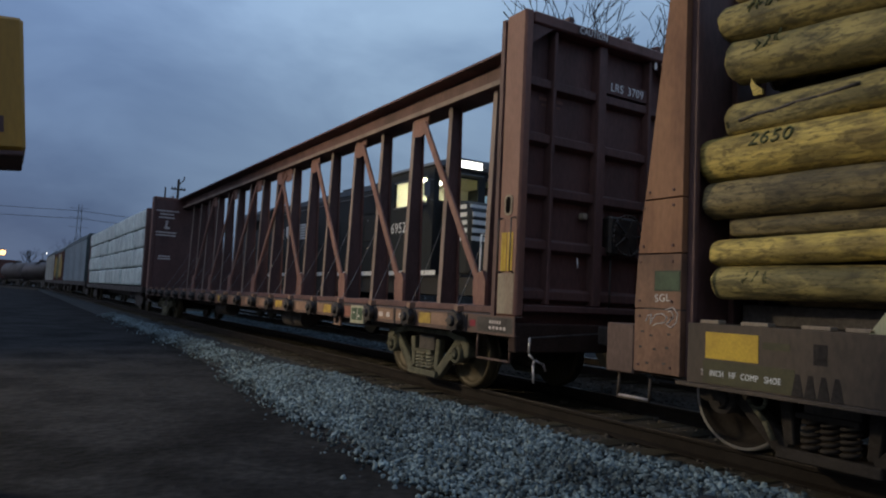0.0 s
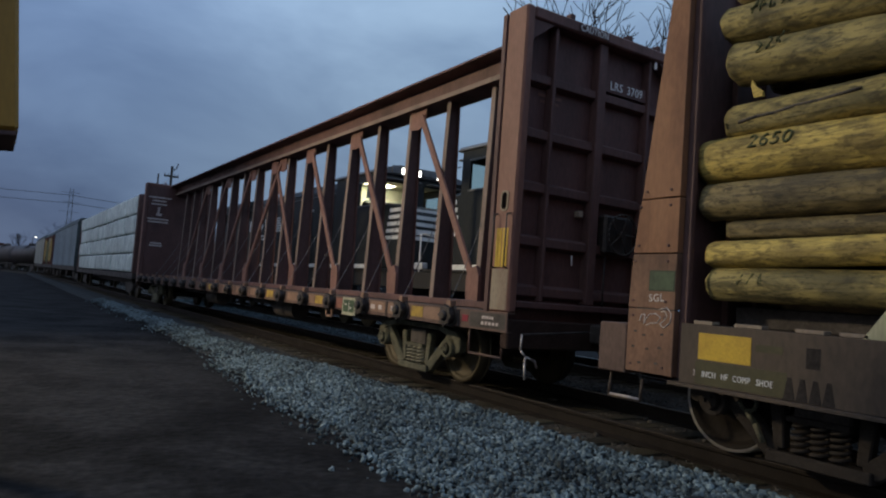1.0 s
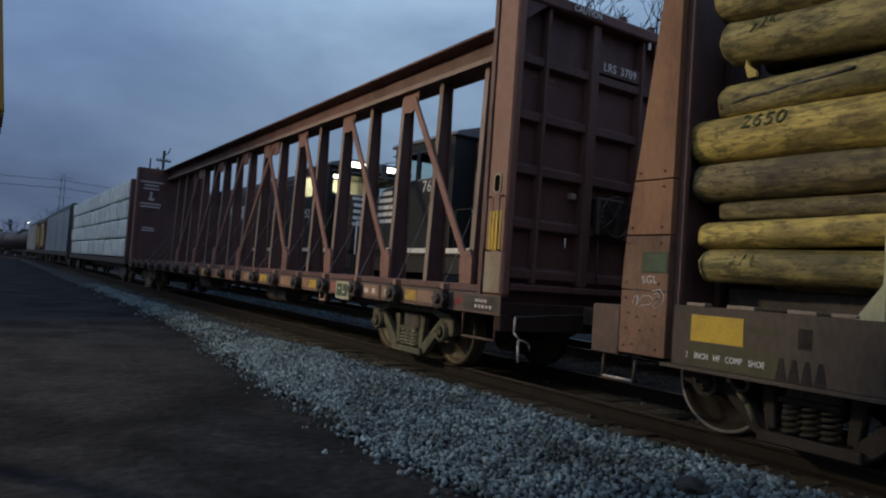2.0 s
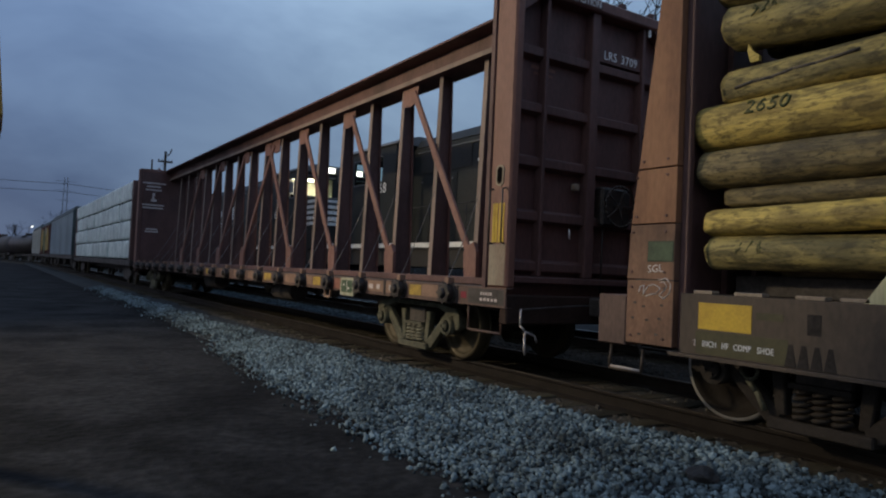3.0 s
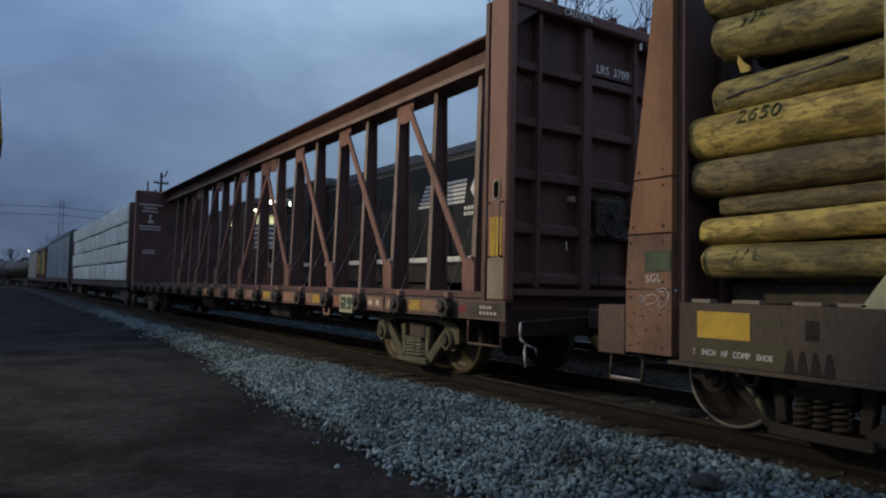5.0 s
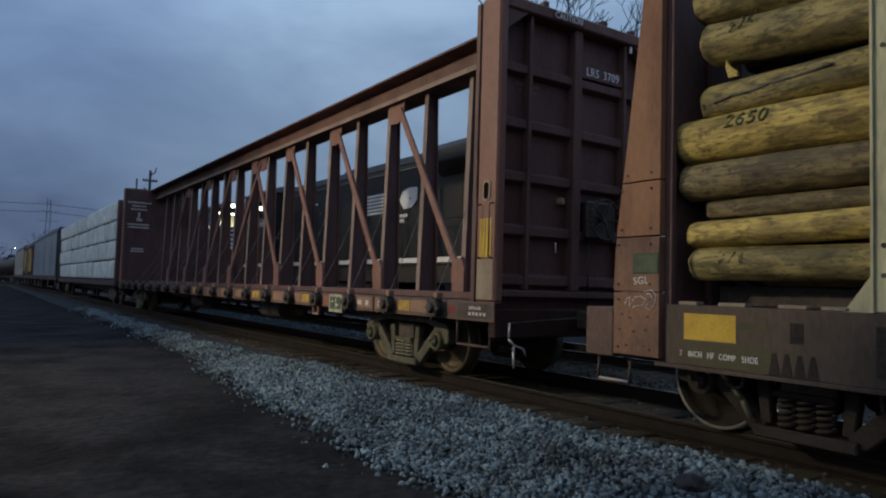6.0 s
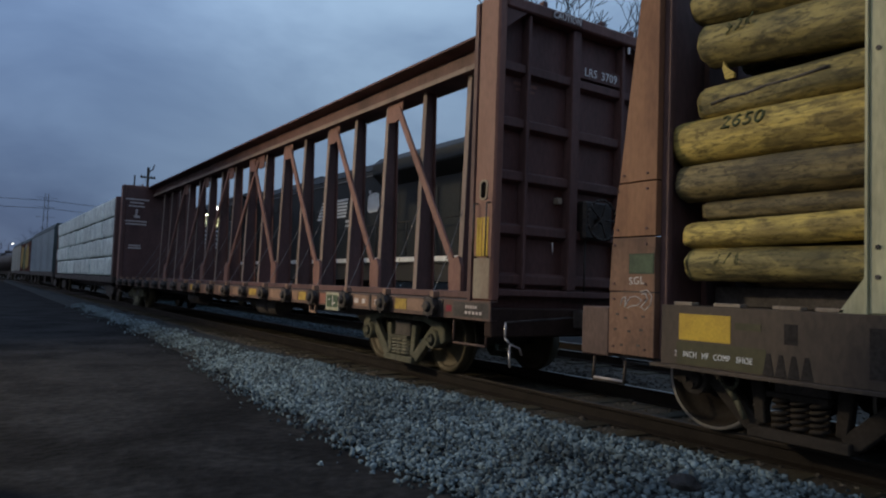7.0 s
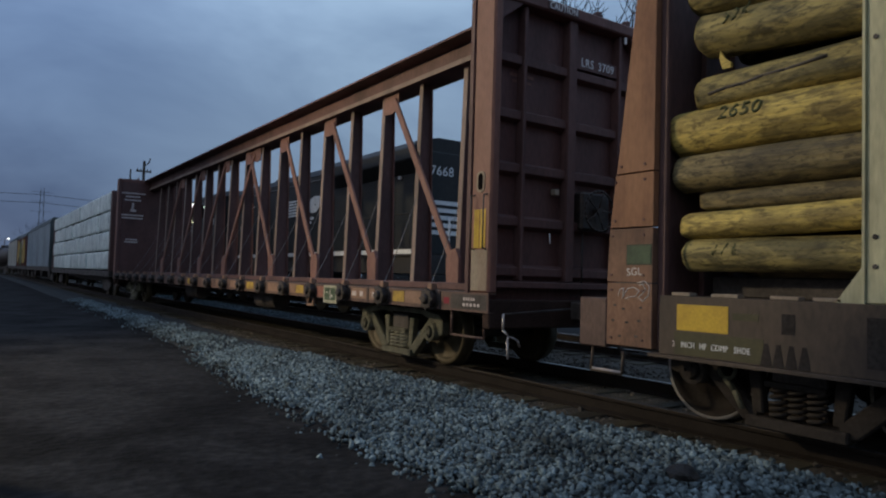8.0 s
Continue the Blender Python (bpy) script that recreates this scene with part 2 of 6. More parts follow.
M["wrap"] = material("white_lumber_wrap", (0.76, 0.83, 0.79), 0.45, 0.0, (0.34, 0.42, 0.42), 0.85, 1.5, 0.30, 7, 0.9, (1, 1.9, 0.7), vary=0.14)
M["olive"] = material("olive_stencil_field", (0.070, 0.062, 0.026), 0.6, 0.0, (0.03, 0.026, 0.014), 0.6, 5, 0.2, 40, 0.05)
M["hopper"] = material("pale_grey_hopper_paint", (0.40, 0.45, 0.48), 0.6, 0.0, (0.22, 0.24, 0.25), 0.6, 0.6, 0.12, 10, 0.1, (1, 1, 0.3))
M["hopper_white"] = material("off_white_boxcar_paint", (0.60, 0.58, 0.52), 0.6, 0.0, (0.34, 0.30, 0.25), 0.6, 0.6, 0.12, 10, 0.1, (1, 1, 0.3))
M["hopper_dark"] = material("dark_green_car_paint", (0.050, 0.075, 0.075), 0.6, 0.0, (0.03, 0.035, 0.035), 0.6, 0.6, 0.12, 10, 0.1)
M["tank_black"] = material("black_tank_paint", (0.045, 0.034, 0.032), 0.45, 0.0, (0.05, 0.045, 0.04), 0.6, 0.8, 0.12, 10, 0.1)
M["tank_white"] = material("grey_tank_paint", (0.115, 0.095, 0.092), 0.6, 0.0, (0.06, 0.05, 0.046), 0.6, 0.8, 0.12, 10, 0.1)
M["rust_car"] = material("rust_brown_car_paint", (0.150, 0.055, 0.040), 0.65, 0.0, (0.06, 0.03, 0.025), 0.6, 0.8, 0.12, 10, 0.1)
M["paint_yellow"] = material("sprayed_yellow_paint", (0.46, 0.30, 0.06), 0.6, 0.0, (0.22, 0.11, 0.03), 0.6, 2.0, 0.12, 10, 0.0)
M["paint_green"] = material("sprayed_green_paint", (0.10, 0.13, 0.05), 0.6, 0.0, (0.12, 0.08, 0.03), 0.6, 2.0, 0.12, 10, 0.0)
M["paint_white"] = material("sprayed_pale_paint", (0.55, 0.50, 0.42), 0.6, 0.0, (0.3, 0.22, 0.15), 0.6, 2.0, 0.12, 10, 0.0)
M["pole_wood"] = material("weathered_pole_wood", (0.045, 0.038, 0.032), 0.85, 0.0, (0.02, 0.018, 0.015), 0.5, 2, 0.3, 20, 0.3)
M["bark"] = material("bare_tree_bark", (0.022, 0.020, 0.020), 0.9, 0.0, (0.025, 0.02, 0.018), 0.5, 3, 0.3, 18, 0.4)
M["twigs"] = material("far_bare_woods", (0.040, 0.040, 0.038), 0.95, 0.0, (0.02, 0.02, 0.02), 0.5, 1, 0.3, 6, 0.0)
M["deck"] = material("worn_deck_boards", (0.085, 0.060, 0.045), 0.8, 0.0, (0.03, 0.022, 0.018), 0.6, 3, 0.3, 20, 0.3, (4, 0.4, 1))
M["glass"] = bpy.data.materials.new("cab_glass")
M["glass"].use_nodes = True
g = M["glass"].node_tree.nodes["Principled BSDF"]
g.inputs["Base Color"].default_value = (0.80, 0.86, 0.82, 1)
g.inputs["Roughness"].default_value = 0.06
g.inputs["Transmission Weight"].default_value = 1.0
g.inputs["IOR"].default_value = 1.02


def wood(name, pale, dark, knots):
    """Peeled pole wood: long grain streaks along the pole, blotches of bark and mildew."""
    m = bpy.data.materials.new(name)
    m.use_nodes = True
    n, l = m.node_tree.nodes, m.node_tree.links
    b = n["Principled BSDF"]
    b.inputs["Roughness"].default_value = 0.72
    co = n.new("ShaderNodeTexCoord")
    info = n.new("ShaderNodeObjectInfo")
    shift = n.new("ShaderNodeVectorMath")
    shift.operation = "ADD"
    far = n.new("ShaderNodeMath")
    far.operation = "MULTIPLY"
    far.inputs[1].default_value = 37.0
    l.new(info.outputs["Random"], far.inputs[0])
    l.new(co.outputs["Object"], shift.inputs[0])
    l.new(far.outputs[0], shift.inputs[1])
    heights = []
    cols = [(*pale, 1), (*dark, 1)]
    cur = None
    for k, (scale, stretch, lo, hi, amount) in enumerate(((2.9, (1.6, 0.6, 1.6), 0.44, 0.60, 0.80), (12.0, (2.0, 0.20, 2.0), 0.48, 0.62, 0.50),
                                                          (7.0, (1.5, 0.50, 1.5), 0.50, 0.61, knots * 0.8), (24.0, (1.3, 0.45, 1.3), 0.53, 0.61, 0.65))):
        mp = n.new("ShaderNodeMapping")
        mp.inputs["Scale"].default_value = stretch
        l.new(shift.outputs[0], mp.inputs[0])
        no = n.new("ShaderNodeTexNoise")
        no.inputs["Scale"].default_value = scale
        no.inputs["Detail"].default_value = 8
        no.inputs["Roughness"].default_value = 0.65
        no.inputs["Distortion"].default_value = 0.5
        l.new(mp.outputs[0], no.inputs["Vector"])
        r = n.new("ShaderNodeMapRange")
        r.inputs["From Min"].default_value = lo
        r.inputs["From Max"].default_value = hi
        r.inputs["To Max"].default_value = amount
        l.new(no.outputs["Fac"], r.inputs["Value"])
        mix = n.new("ShaderNodeMix")
        mix.data_type = "RGBA"
        if cur is None:
            mix.inputs[6].default_value = cols[0]
            mix.inputs[7].default_value = cols[1]
        else:
            l.new(cur, mix.inputs[6])
            mix.inputs[7].default_value = [c * (0.7 if k == 1 else 0.45) for c in dark] + [1]
        l.new(r.outputs["Result"], mix.inputs[0])
        cur = mix.outputs[2]
        heights.append(no)
    l.new(cur, b.inputs["Base Color"])
    bp = n.new("ShaderNodeBump")
    bp.inputs["Strength"].default_value = 0.7
    bp.inputs["Distance"].default_value = 0.03
    l.new(heights[1].outputs["Fac"], bp.inputs["Height"])
    l.new(bp.outputs[0], b.inputs["Normal"])
    return m


M["log"] = wood("peeled_yellow_pole_wood", (0.66, 0.49, 0.125), (0.235, 0.170, 0.052), 0.85)
M["log_bark"] = wood("mildewed_and_shaded_brown_pole_wood", (0.275, 0.212, 0.092), (0.066, 0.054, 0.032), 0.85)
M["log_dull"] = wood("mossy_dull_pole_wood", (0.405, 0.320, 0.108), (0.115, 0.098, 0.042), 0.9)
M["log_end"] = wood("sawn_log_end", (0.50, 0.36, 0.13), (0.26, 0.17, 0.06), 0.3)
M["ink"] = material("green_marking_ink", (0.045, 0.060, 0.022), 0.8, 0.0, (0.14, 0.11, 0.04), 0.7, 25, 0.3, 70, 0.0)


# ---- mesh helpers ----
def box(bm, x0, x1, y0, y1, z0, z1):
    v = [bm.verts.new((x, y, z)) for x in (x0, x1) for y in (y0, y1) for z in (z0, z1)]
    for f in ((0, 1, 3, 2), (4, 6, 7, 5), (0, 4, 5, 1), (2, 3, 7, 6), (0, 2, 6, 4), (1, 5, 7, 3)):
        bm.faces.new([v[i] for i in f])
    return bm


def prism(bm, outline, axis, a, b):
    """Extrudes an outline of 2D points along an axis: x takes (y, z), y takes (x, z), z takes (x, y)."""
    def at(p, d):
        return {"x": (d, p[0], p[1]), "y": (p[0], d, p[1]), "z": (p[0], p[1], d)}[axis]
    lo = [bm.verts.new(at(p, a)) for p in outline]
    hi = [bm.verts.new(at(p, b)) for p in outline]
    bm.faces.new(lo)
    bm.faces.new(hi[::-1])
    k = len(outline)
    for i in range(k):
        bm.faces.new((lo[i], hi[i], hi[(i + 1) % k], lo[(i + 1) % k]))
    return bm


def tube(bm, p, q, r, r2=None, sides=10, caps=True):
    p, q = Vector(p), Vector(q)
    d = (q - p).normalized()
    side = d.orthogonal().normalized()
    up = d.cross(side)
    rings = []
    for c, rad in ((p, r), (q, r if r2 is None else r2)):
        rings.append([bm.verts.new(c + rad * (math.cos(2 * math.pi * i / sides) * side + math.sin(2 * math.pi * i / sides) * up)) for i in range(sides)])
    for i in range(sides):
        f = bm.faces.new((rings[0][i], rings[0][(i + 1) % sides], rings[1][(i + 1) % sides], rings[1][i]))
        f.smooth = True
    if caps:
        bm.faces.new(rings[0][::-1])
        bm.faces.new(rings[1])
    return bm


def rod(bm, points, r, sides=8):
    for a, b in zip(points, points[1:]):
        tube(bm, a, b, r, sides=sides)
    return bm


def bar(bm, p, q, w, t, face=(1, 0, 0)):
    """A flat bar from p to q, w wide, t thick along the way it faces."""
    p, q, n = Vector(p), Vector(q), Vector(face).normalized()
    d = (q - p).normalized()
    s = d.cross(n).normalized()
    v = [bm.verts.new(c + s * a * w / 2 + n * b * t / 2) for c in (p, q) for a in (-1, 1) for b in (-1, 1)]
    for f in ((0, 1, 3, 2), (4, 6, 7, 5), (0, 4, 5, 1), (2, 3, 7, 6), (0, 2, 6, 4), (1, 5, 7, 3)):
        bm.faces.new([v[i] for i in f])
    return bm


def part(name, bm, mat, parent=None, label="", bevel=0.0, kind=""):
    bmesh.ops.recalc_face_normals(bm, faces=bm.faces)
    if bevel:
        edges = [e for e in bm.edges if len(e.link_faces) == 2 and e.calc_face_angle(0) > 0.6]
        bmesh.ops.bevel(bm, geom=edges, offset=bevel, segments=1, affect="EDGES", clamp_overlap=True)
    me = bpy.data.meshes.new(name)
    bm.to_mesh(me)
    bm.free()
    me.materials.append(M[mat])
    ob = new(name, me)
    ob.parent = parent
    if label:
        ob["label"] = label
    if kind:
        ob["kind"] = kind
    return ob


def B(*boxes):
    bm = bmesh.new()
    for b in boxes:
        box(bm, *b)
    return bm


def same(name, ob, m, parent):
    """Another part on the mesh of ob."""
    o = new(name, ob.data)
    o.parent = parent
    o.matrix_basis = m
    return o


def thing(name, x, y, z, label, category, group="", kind="", rz=0):
    ob = new(name)
    ob.empty_display_size = 0.3
    ob.matrix_basis = pose(x, y, z, 0, 0, rz)
    return tagged(ob, label, category, group, kind)


def lettering(name, text, size, mat, parent, m, depth=0.003, label=""):
    """Built-in font, centred, as a thin mesh; m turns the x-y plane of the text to where it stands."""
    cu = bpy.data.curves.new(name, "FONT")
    cu.body, cu.size, cu.align_x, cu.align_y, cu.extrude = text, size, "CENTER", "CENTER", depth
    cu.resolution_u = 3
    cu.space_character = 1.08
    ob = bpy.data.objects.new(name, cu)
    scene.collection.objects.link(ob)
    me = bpy.data.meshes.new_from_object(ob.evaluated_get(bpy.context.evaluated_depsgraph_get()))
    bpy.data.objects.remove(ob)
    bpy.data.curves.remove(cu)
    me.name = name
    me.materials.clear()
    me.materials.append(M[mat])
    o = new(name, me)
    o.parent = parent
    o.matrix_basis = m
    if label:
        o["label"] = label
    return o


def on_side(x, y, z, turn=0):
    """Writing on a side that faces -x: reads from +y to -y."""
    return Matrix.Translation((x, y, z)) @ Matrix(((0, 0, -1, 0), (-1, 0, 0, 0), (0, 1, 0, 0), (0, 0, 0, 1))) @ pose(0, 0, 0, 0, 0, turn)


def on_end(x, y, z):
    """Writing on an end that faces -y: reads from -x to +x."""
    return pose(x, y, z, 90, 0, 0)


# ---- ground and tracks ----
TRACK_2 = 4.45
GROUND_Z = -0.42
BEND = 11.2  # degrees by which the train turns away past 114 m


def ground_sheet():
    bm = bmesh.new()
    xs = [-3000, -400, -60, -20] + [-14 + 0.4 * i for i in range(26)] + [-3, 0, 9, 20, 60, 400, 3000]
    ys = [-3000, -300, -40] + [-9 + 0.5 * i for i in range(60)] + [24, 40, 80, 200, 800, 4000]
    grid = []
    for y in ys:
        row = []
        for x in xs:
            h = 0.0
            if -15 < x < -3.2 and -10 < y < 25:
                h = 0.035 * noise.noise((x * 0.7, y * 0.5, 0)) + 0.012 * noise.noise((x * 2.5, y * 2.5, 3))
            row.append(bm.verts.new((x, y, GROUND_Z + h)))
        grid.append(row)
    for j in range(len(ys) - 1):
        for i in range(len(xs) - 1):
            bm.faces.new((grid[j][i], grid[j][i + 1], grid[j + 1][i + 1], grid[j + 1][i])).smooth = True
    return tagged(part("ground", bm, "ground"), "dark damp cinder and asphalt yard ground", "ground", kind="structure")


def shoulder_edge(y):
    return float(np.interp(y, (-5, 0, 4, 8.5, 16, 30), (-3.22, -3.06, -2.84, -2.52, -2.36, -2.30)))


def ballast_strip(name, outline, mat, label, tapering=False):
    """A bed of crushed stone along the track, from its cross-section."""
    bm = bmesh.new()
    ys = [-60, -30, -12] + [-8 + 0.4 * i for i in range(90)] + [32, 40, 60, 100, 160, 300]
    rows = []
    for y in ys:
        row = []
        for k, (x, z) in enumerate(outline):
            edge = k in (0, len(outline) - 1)
            dx = (0.22 if edge else 0.05) * noise.noise((k * 3.1, y * 0.8, 1.5))
            if tapering and k < 2:
                x = shoulder_edge(y) + (-0.02 if k == 0 else 0.22)
                z = GROUND_Z - 0.03 if k == 0 else float(shoulder_z(x)) - 0.015
            row.append(bm.verts.new((x + dx, y, z + (0 if edge else 0.02 * noise.noise((x * 2, y * 1.5, 7))))))
        rows.append(row)
    for a, b in zip(rows, rows[1:]):
        for i in range(len(outline) - 1):
            bm.faces.new((a[i], a[i + 1], b[i + 1], b[i])).smooth = True
    return tagged(part(name, bm, mat), label, "ballast", kind="structure")


def bend_bed():
    """The ballast under the track past the bend."""
    bm = bmesh.new()
    prism(bm, [(-2.3, GROUND_Z - 0.02), (-1.5, -0.18), (1.5, -0.18), (2.3, GROUND_Z - 0.02)], "y", 2.0, 90)
    bed = tagged(part("ballast_bend", bm, "ballast_dark"), "dark ballast under the track past the bend", "ballast", kind="structure")
    bed.matrix_basis = pose(0, 114, 0, 0, 0, BEND)


def stones(name, mat, count, spots, size, label, seed):
    """Loose crushed stones: small angular lumps, joined into one mesh."""
    rng = np.random.default_rng(seed)
    p = (1 + 5 ** 0.5) / 2
    ico = np.array([(-1, p, 0), (1, p, 0), (-1, -p, 0), (1, -p, 0), (0, -1, p), (0, 1, p), (0, -1, -p), (0, 1, -p), (p, 0, -1), (p, 0, 1), (-p, 0, -1), (-p, 0, 1)]) / 1.9
    tri = np.array([(0, 11, 5), (0, 5, 1), (0, 1, 7), (0, 7, 10), (0, 10, 11), (1, 5, 9), (5, 11, 4), (11, 10, 2), (10, 7, 6), (7, 1, 8),
                    (3, 9, 4), (3, 4, 2), (3, 2, 6), (3, 6, 8), (3, 8, 9), (4, 9, 5), (2, 4, 11), (6, 2, 10), (8, 6, 7), (9, 8, 1)])
    at = spots(rng, count)
    r = rng.uniform(size[0], size[1], (count, 1, 1)) * rng.choice([0.7, 1.0, 1.0, 1.35], (count, 1, 1))
    lump = ico[None] * rng.uniform(0.62, 1.15, (count, 12, 1)) * r * rng.uniform(0.65, 1.25, (count, 1, 3))
    a = rng.uniform(0, 2 * np.pi, count)
    c, s = np.cos(a)[:, None], np.sin(a)[:, None]
    x, y = lump[..., 0] * c - lump[..., 1] * s, lump[..., 0] * s + lump[..., 1] * c
    co = np.stack((x, y, lump[..., 2]), -1) + at[:, None]
    me = bpy.data.meshes.new(name)
    me.from_pydata(co.reshape(-1, 3), [], (tri[None] + 12 * np.arange(count)[:, None, None]).reshape(-1, 3))
    me.materials.append(M[mat])
    return tagged(new(name, me), label, "gravel", kind="stuff")


def shoulder_z(x):
    return np.interp(x, (-3.45, -2.9, -2.0, -1.45), (GROUND_Z, -0.36, -0.19, -0.16))


def shoulder_spots(rng, n):
    near = rng.random(n) < 0.72
    y = np.where(near, rng.uniform(-5.2, 6.5, n), rng.uniform(6.5, 30, n))
    left = np.interp(y, (-5, 0, 4, 8.5, 16, 30), (-3.22, -3.06, -2.84, -2.52, -2.36, -2.30)) - 0.08
    inner = np.interp(y, (-5, 0.3, 1.3, 4, 9, 30), (-1.26, -1.31, -1.39, -1.58, -1.92, -1.95))
    x = left + (inner - left) * rng.random(n) ** 0.9 + 0.08 * np.sin(y * 1.7) + rng.normal(0, 0.07, n)
    back = rng.random(n) < 0.10
    y = np.where(back, rng.uniform(-14, -5.2, n), y)
    loose = rng.random(n) < 0.07
    x = np.where(loose, np.minimum(x, left + 0.25) - rng.random(n) ** 2 * 0.5, x)
    return np.stack((x, y, shoulder_z(x) + rng.uniform(-0.012, 0.018, n)), -1)


def middle_spots(rng, n):
    """The pale strip of stone between the two tracks."""
    y = rng.uniform(7, 34, n)
    return np.stack((rng.uniform(1.55, 3.15, n), y, -0.185 + rng.uniform(-0.015, 0.02, n)), -1)


def dark_spots(rng, n):
    y = rng.uniform(-5, 12, n)
    x = rng.uniform(-1.55, 3.4, n)
    return np.stack((x, y, -0.195 + rng.uniform(-0.015, 0.015, n)), -1)


def rails():
    for cx, s, y0, y1, turn in [(cx, s, -60, 114 if cx == 0 else 300, 0) for cx in (0.0, TRACK_2) for s in (-1, 1)] + [(0.0, s, 0, 90, BEND) for s in (-1, 1)]:
        x = cx + s * 0.755
        rail = thing("rail", x, 0, 0, "rusty steel rail with a worn bright head spiked to ties", "rail", "rails", "structure")
        if turn:
            rail.matrix_basis = pose(0, 114, 0, 0, 0, turn) @ pose(x, 0, 0)
        bm = bmesh.new()
        prof = [(-0.076, -0.17), (0.076, -0.17), (0.076, -0.158), (0.010, -0.135), (0.009, -0.045), (0.034, -0.034), (0.035, -0.006), (-0.035, -0.006), (-0.034, -0.034), (-0.009, -0.045), (-0.010, -0.135), (-0.076, -0.158)]
        prism(bm, prof, "y", y0, y1)
        part("rail_web", bm, "rail_side", rail, "rusty rail web and foot")
        bm = bmesh.new()
        prism(bm, [(-0.034, -0.0055), (0.034, -0.0055), (0.033, -0.001), (0.022, 0.001), (-0.022, 0.001), (-0.033, -0.001)], "y", y0, y1)
        # near rail's head has the dim copy; the others stay polished
        part("rail_head", bm, "rail_dim" if (cx, s) == (0.0, -1) else "rail_top", rail, "worn running surface")


def coil(bm, cx, cy, z0, height, turns, radius, wire):
    """One continuous coil spring about an upright axis."""
    rings = []
    n = turns * 10
    for i in range(n + 1):
        a = i * 2 * math.pi / 10
        out = Vector((math.cos(a), math.sin(a), 0))
        c = Vector((cx, cy, z0 + height * i / n)) + out * radius
        rings.append([bm.verts.new(c + wire * (math.cos(b) * out + math.sin(b) * Vector((0, 0, 1)))) for b in (0, 1.2566, 2.5133, 3.7699, 5.0265)])
    for p, q in zip(rings, rings[1:]):
        for k in range(5):
            bm.faces.new((p[k], p[(k + 1) % 5], q[(k + 1) % 5], q[k])).smooth = True
    bm.faces.new(rings[0])
    bm.faces.new(rings[-1][::-1])


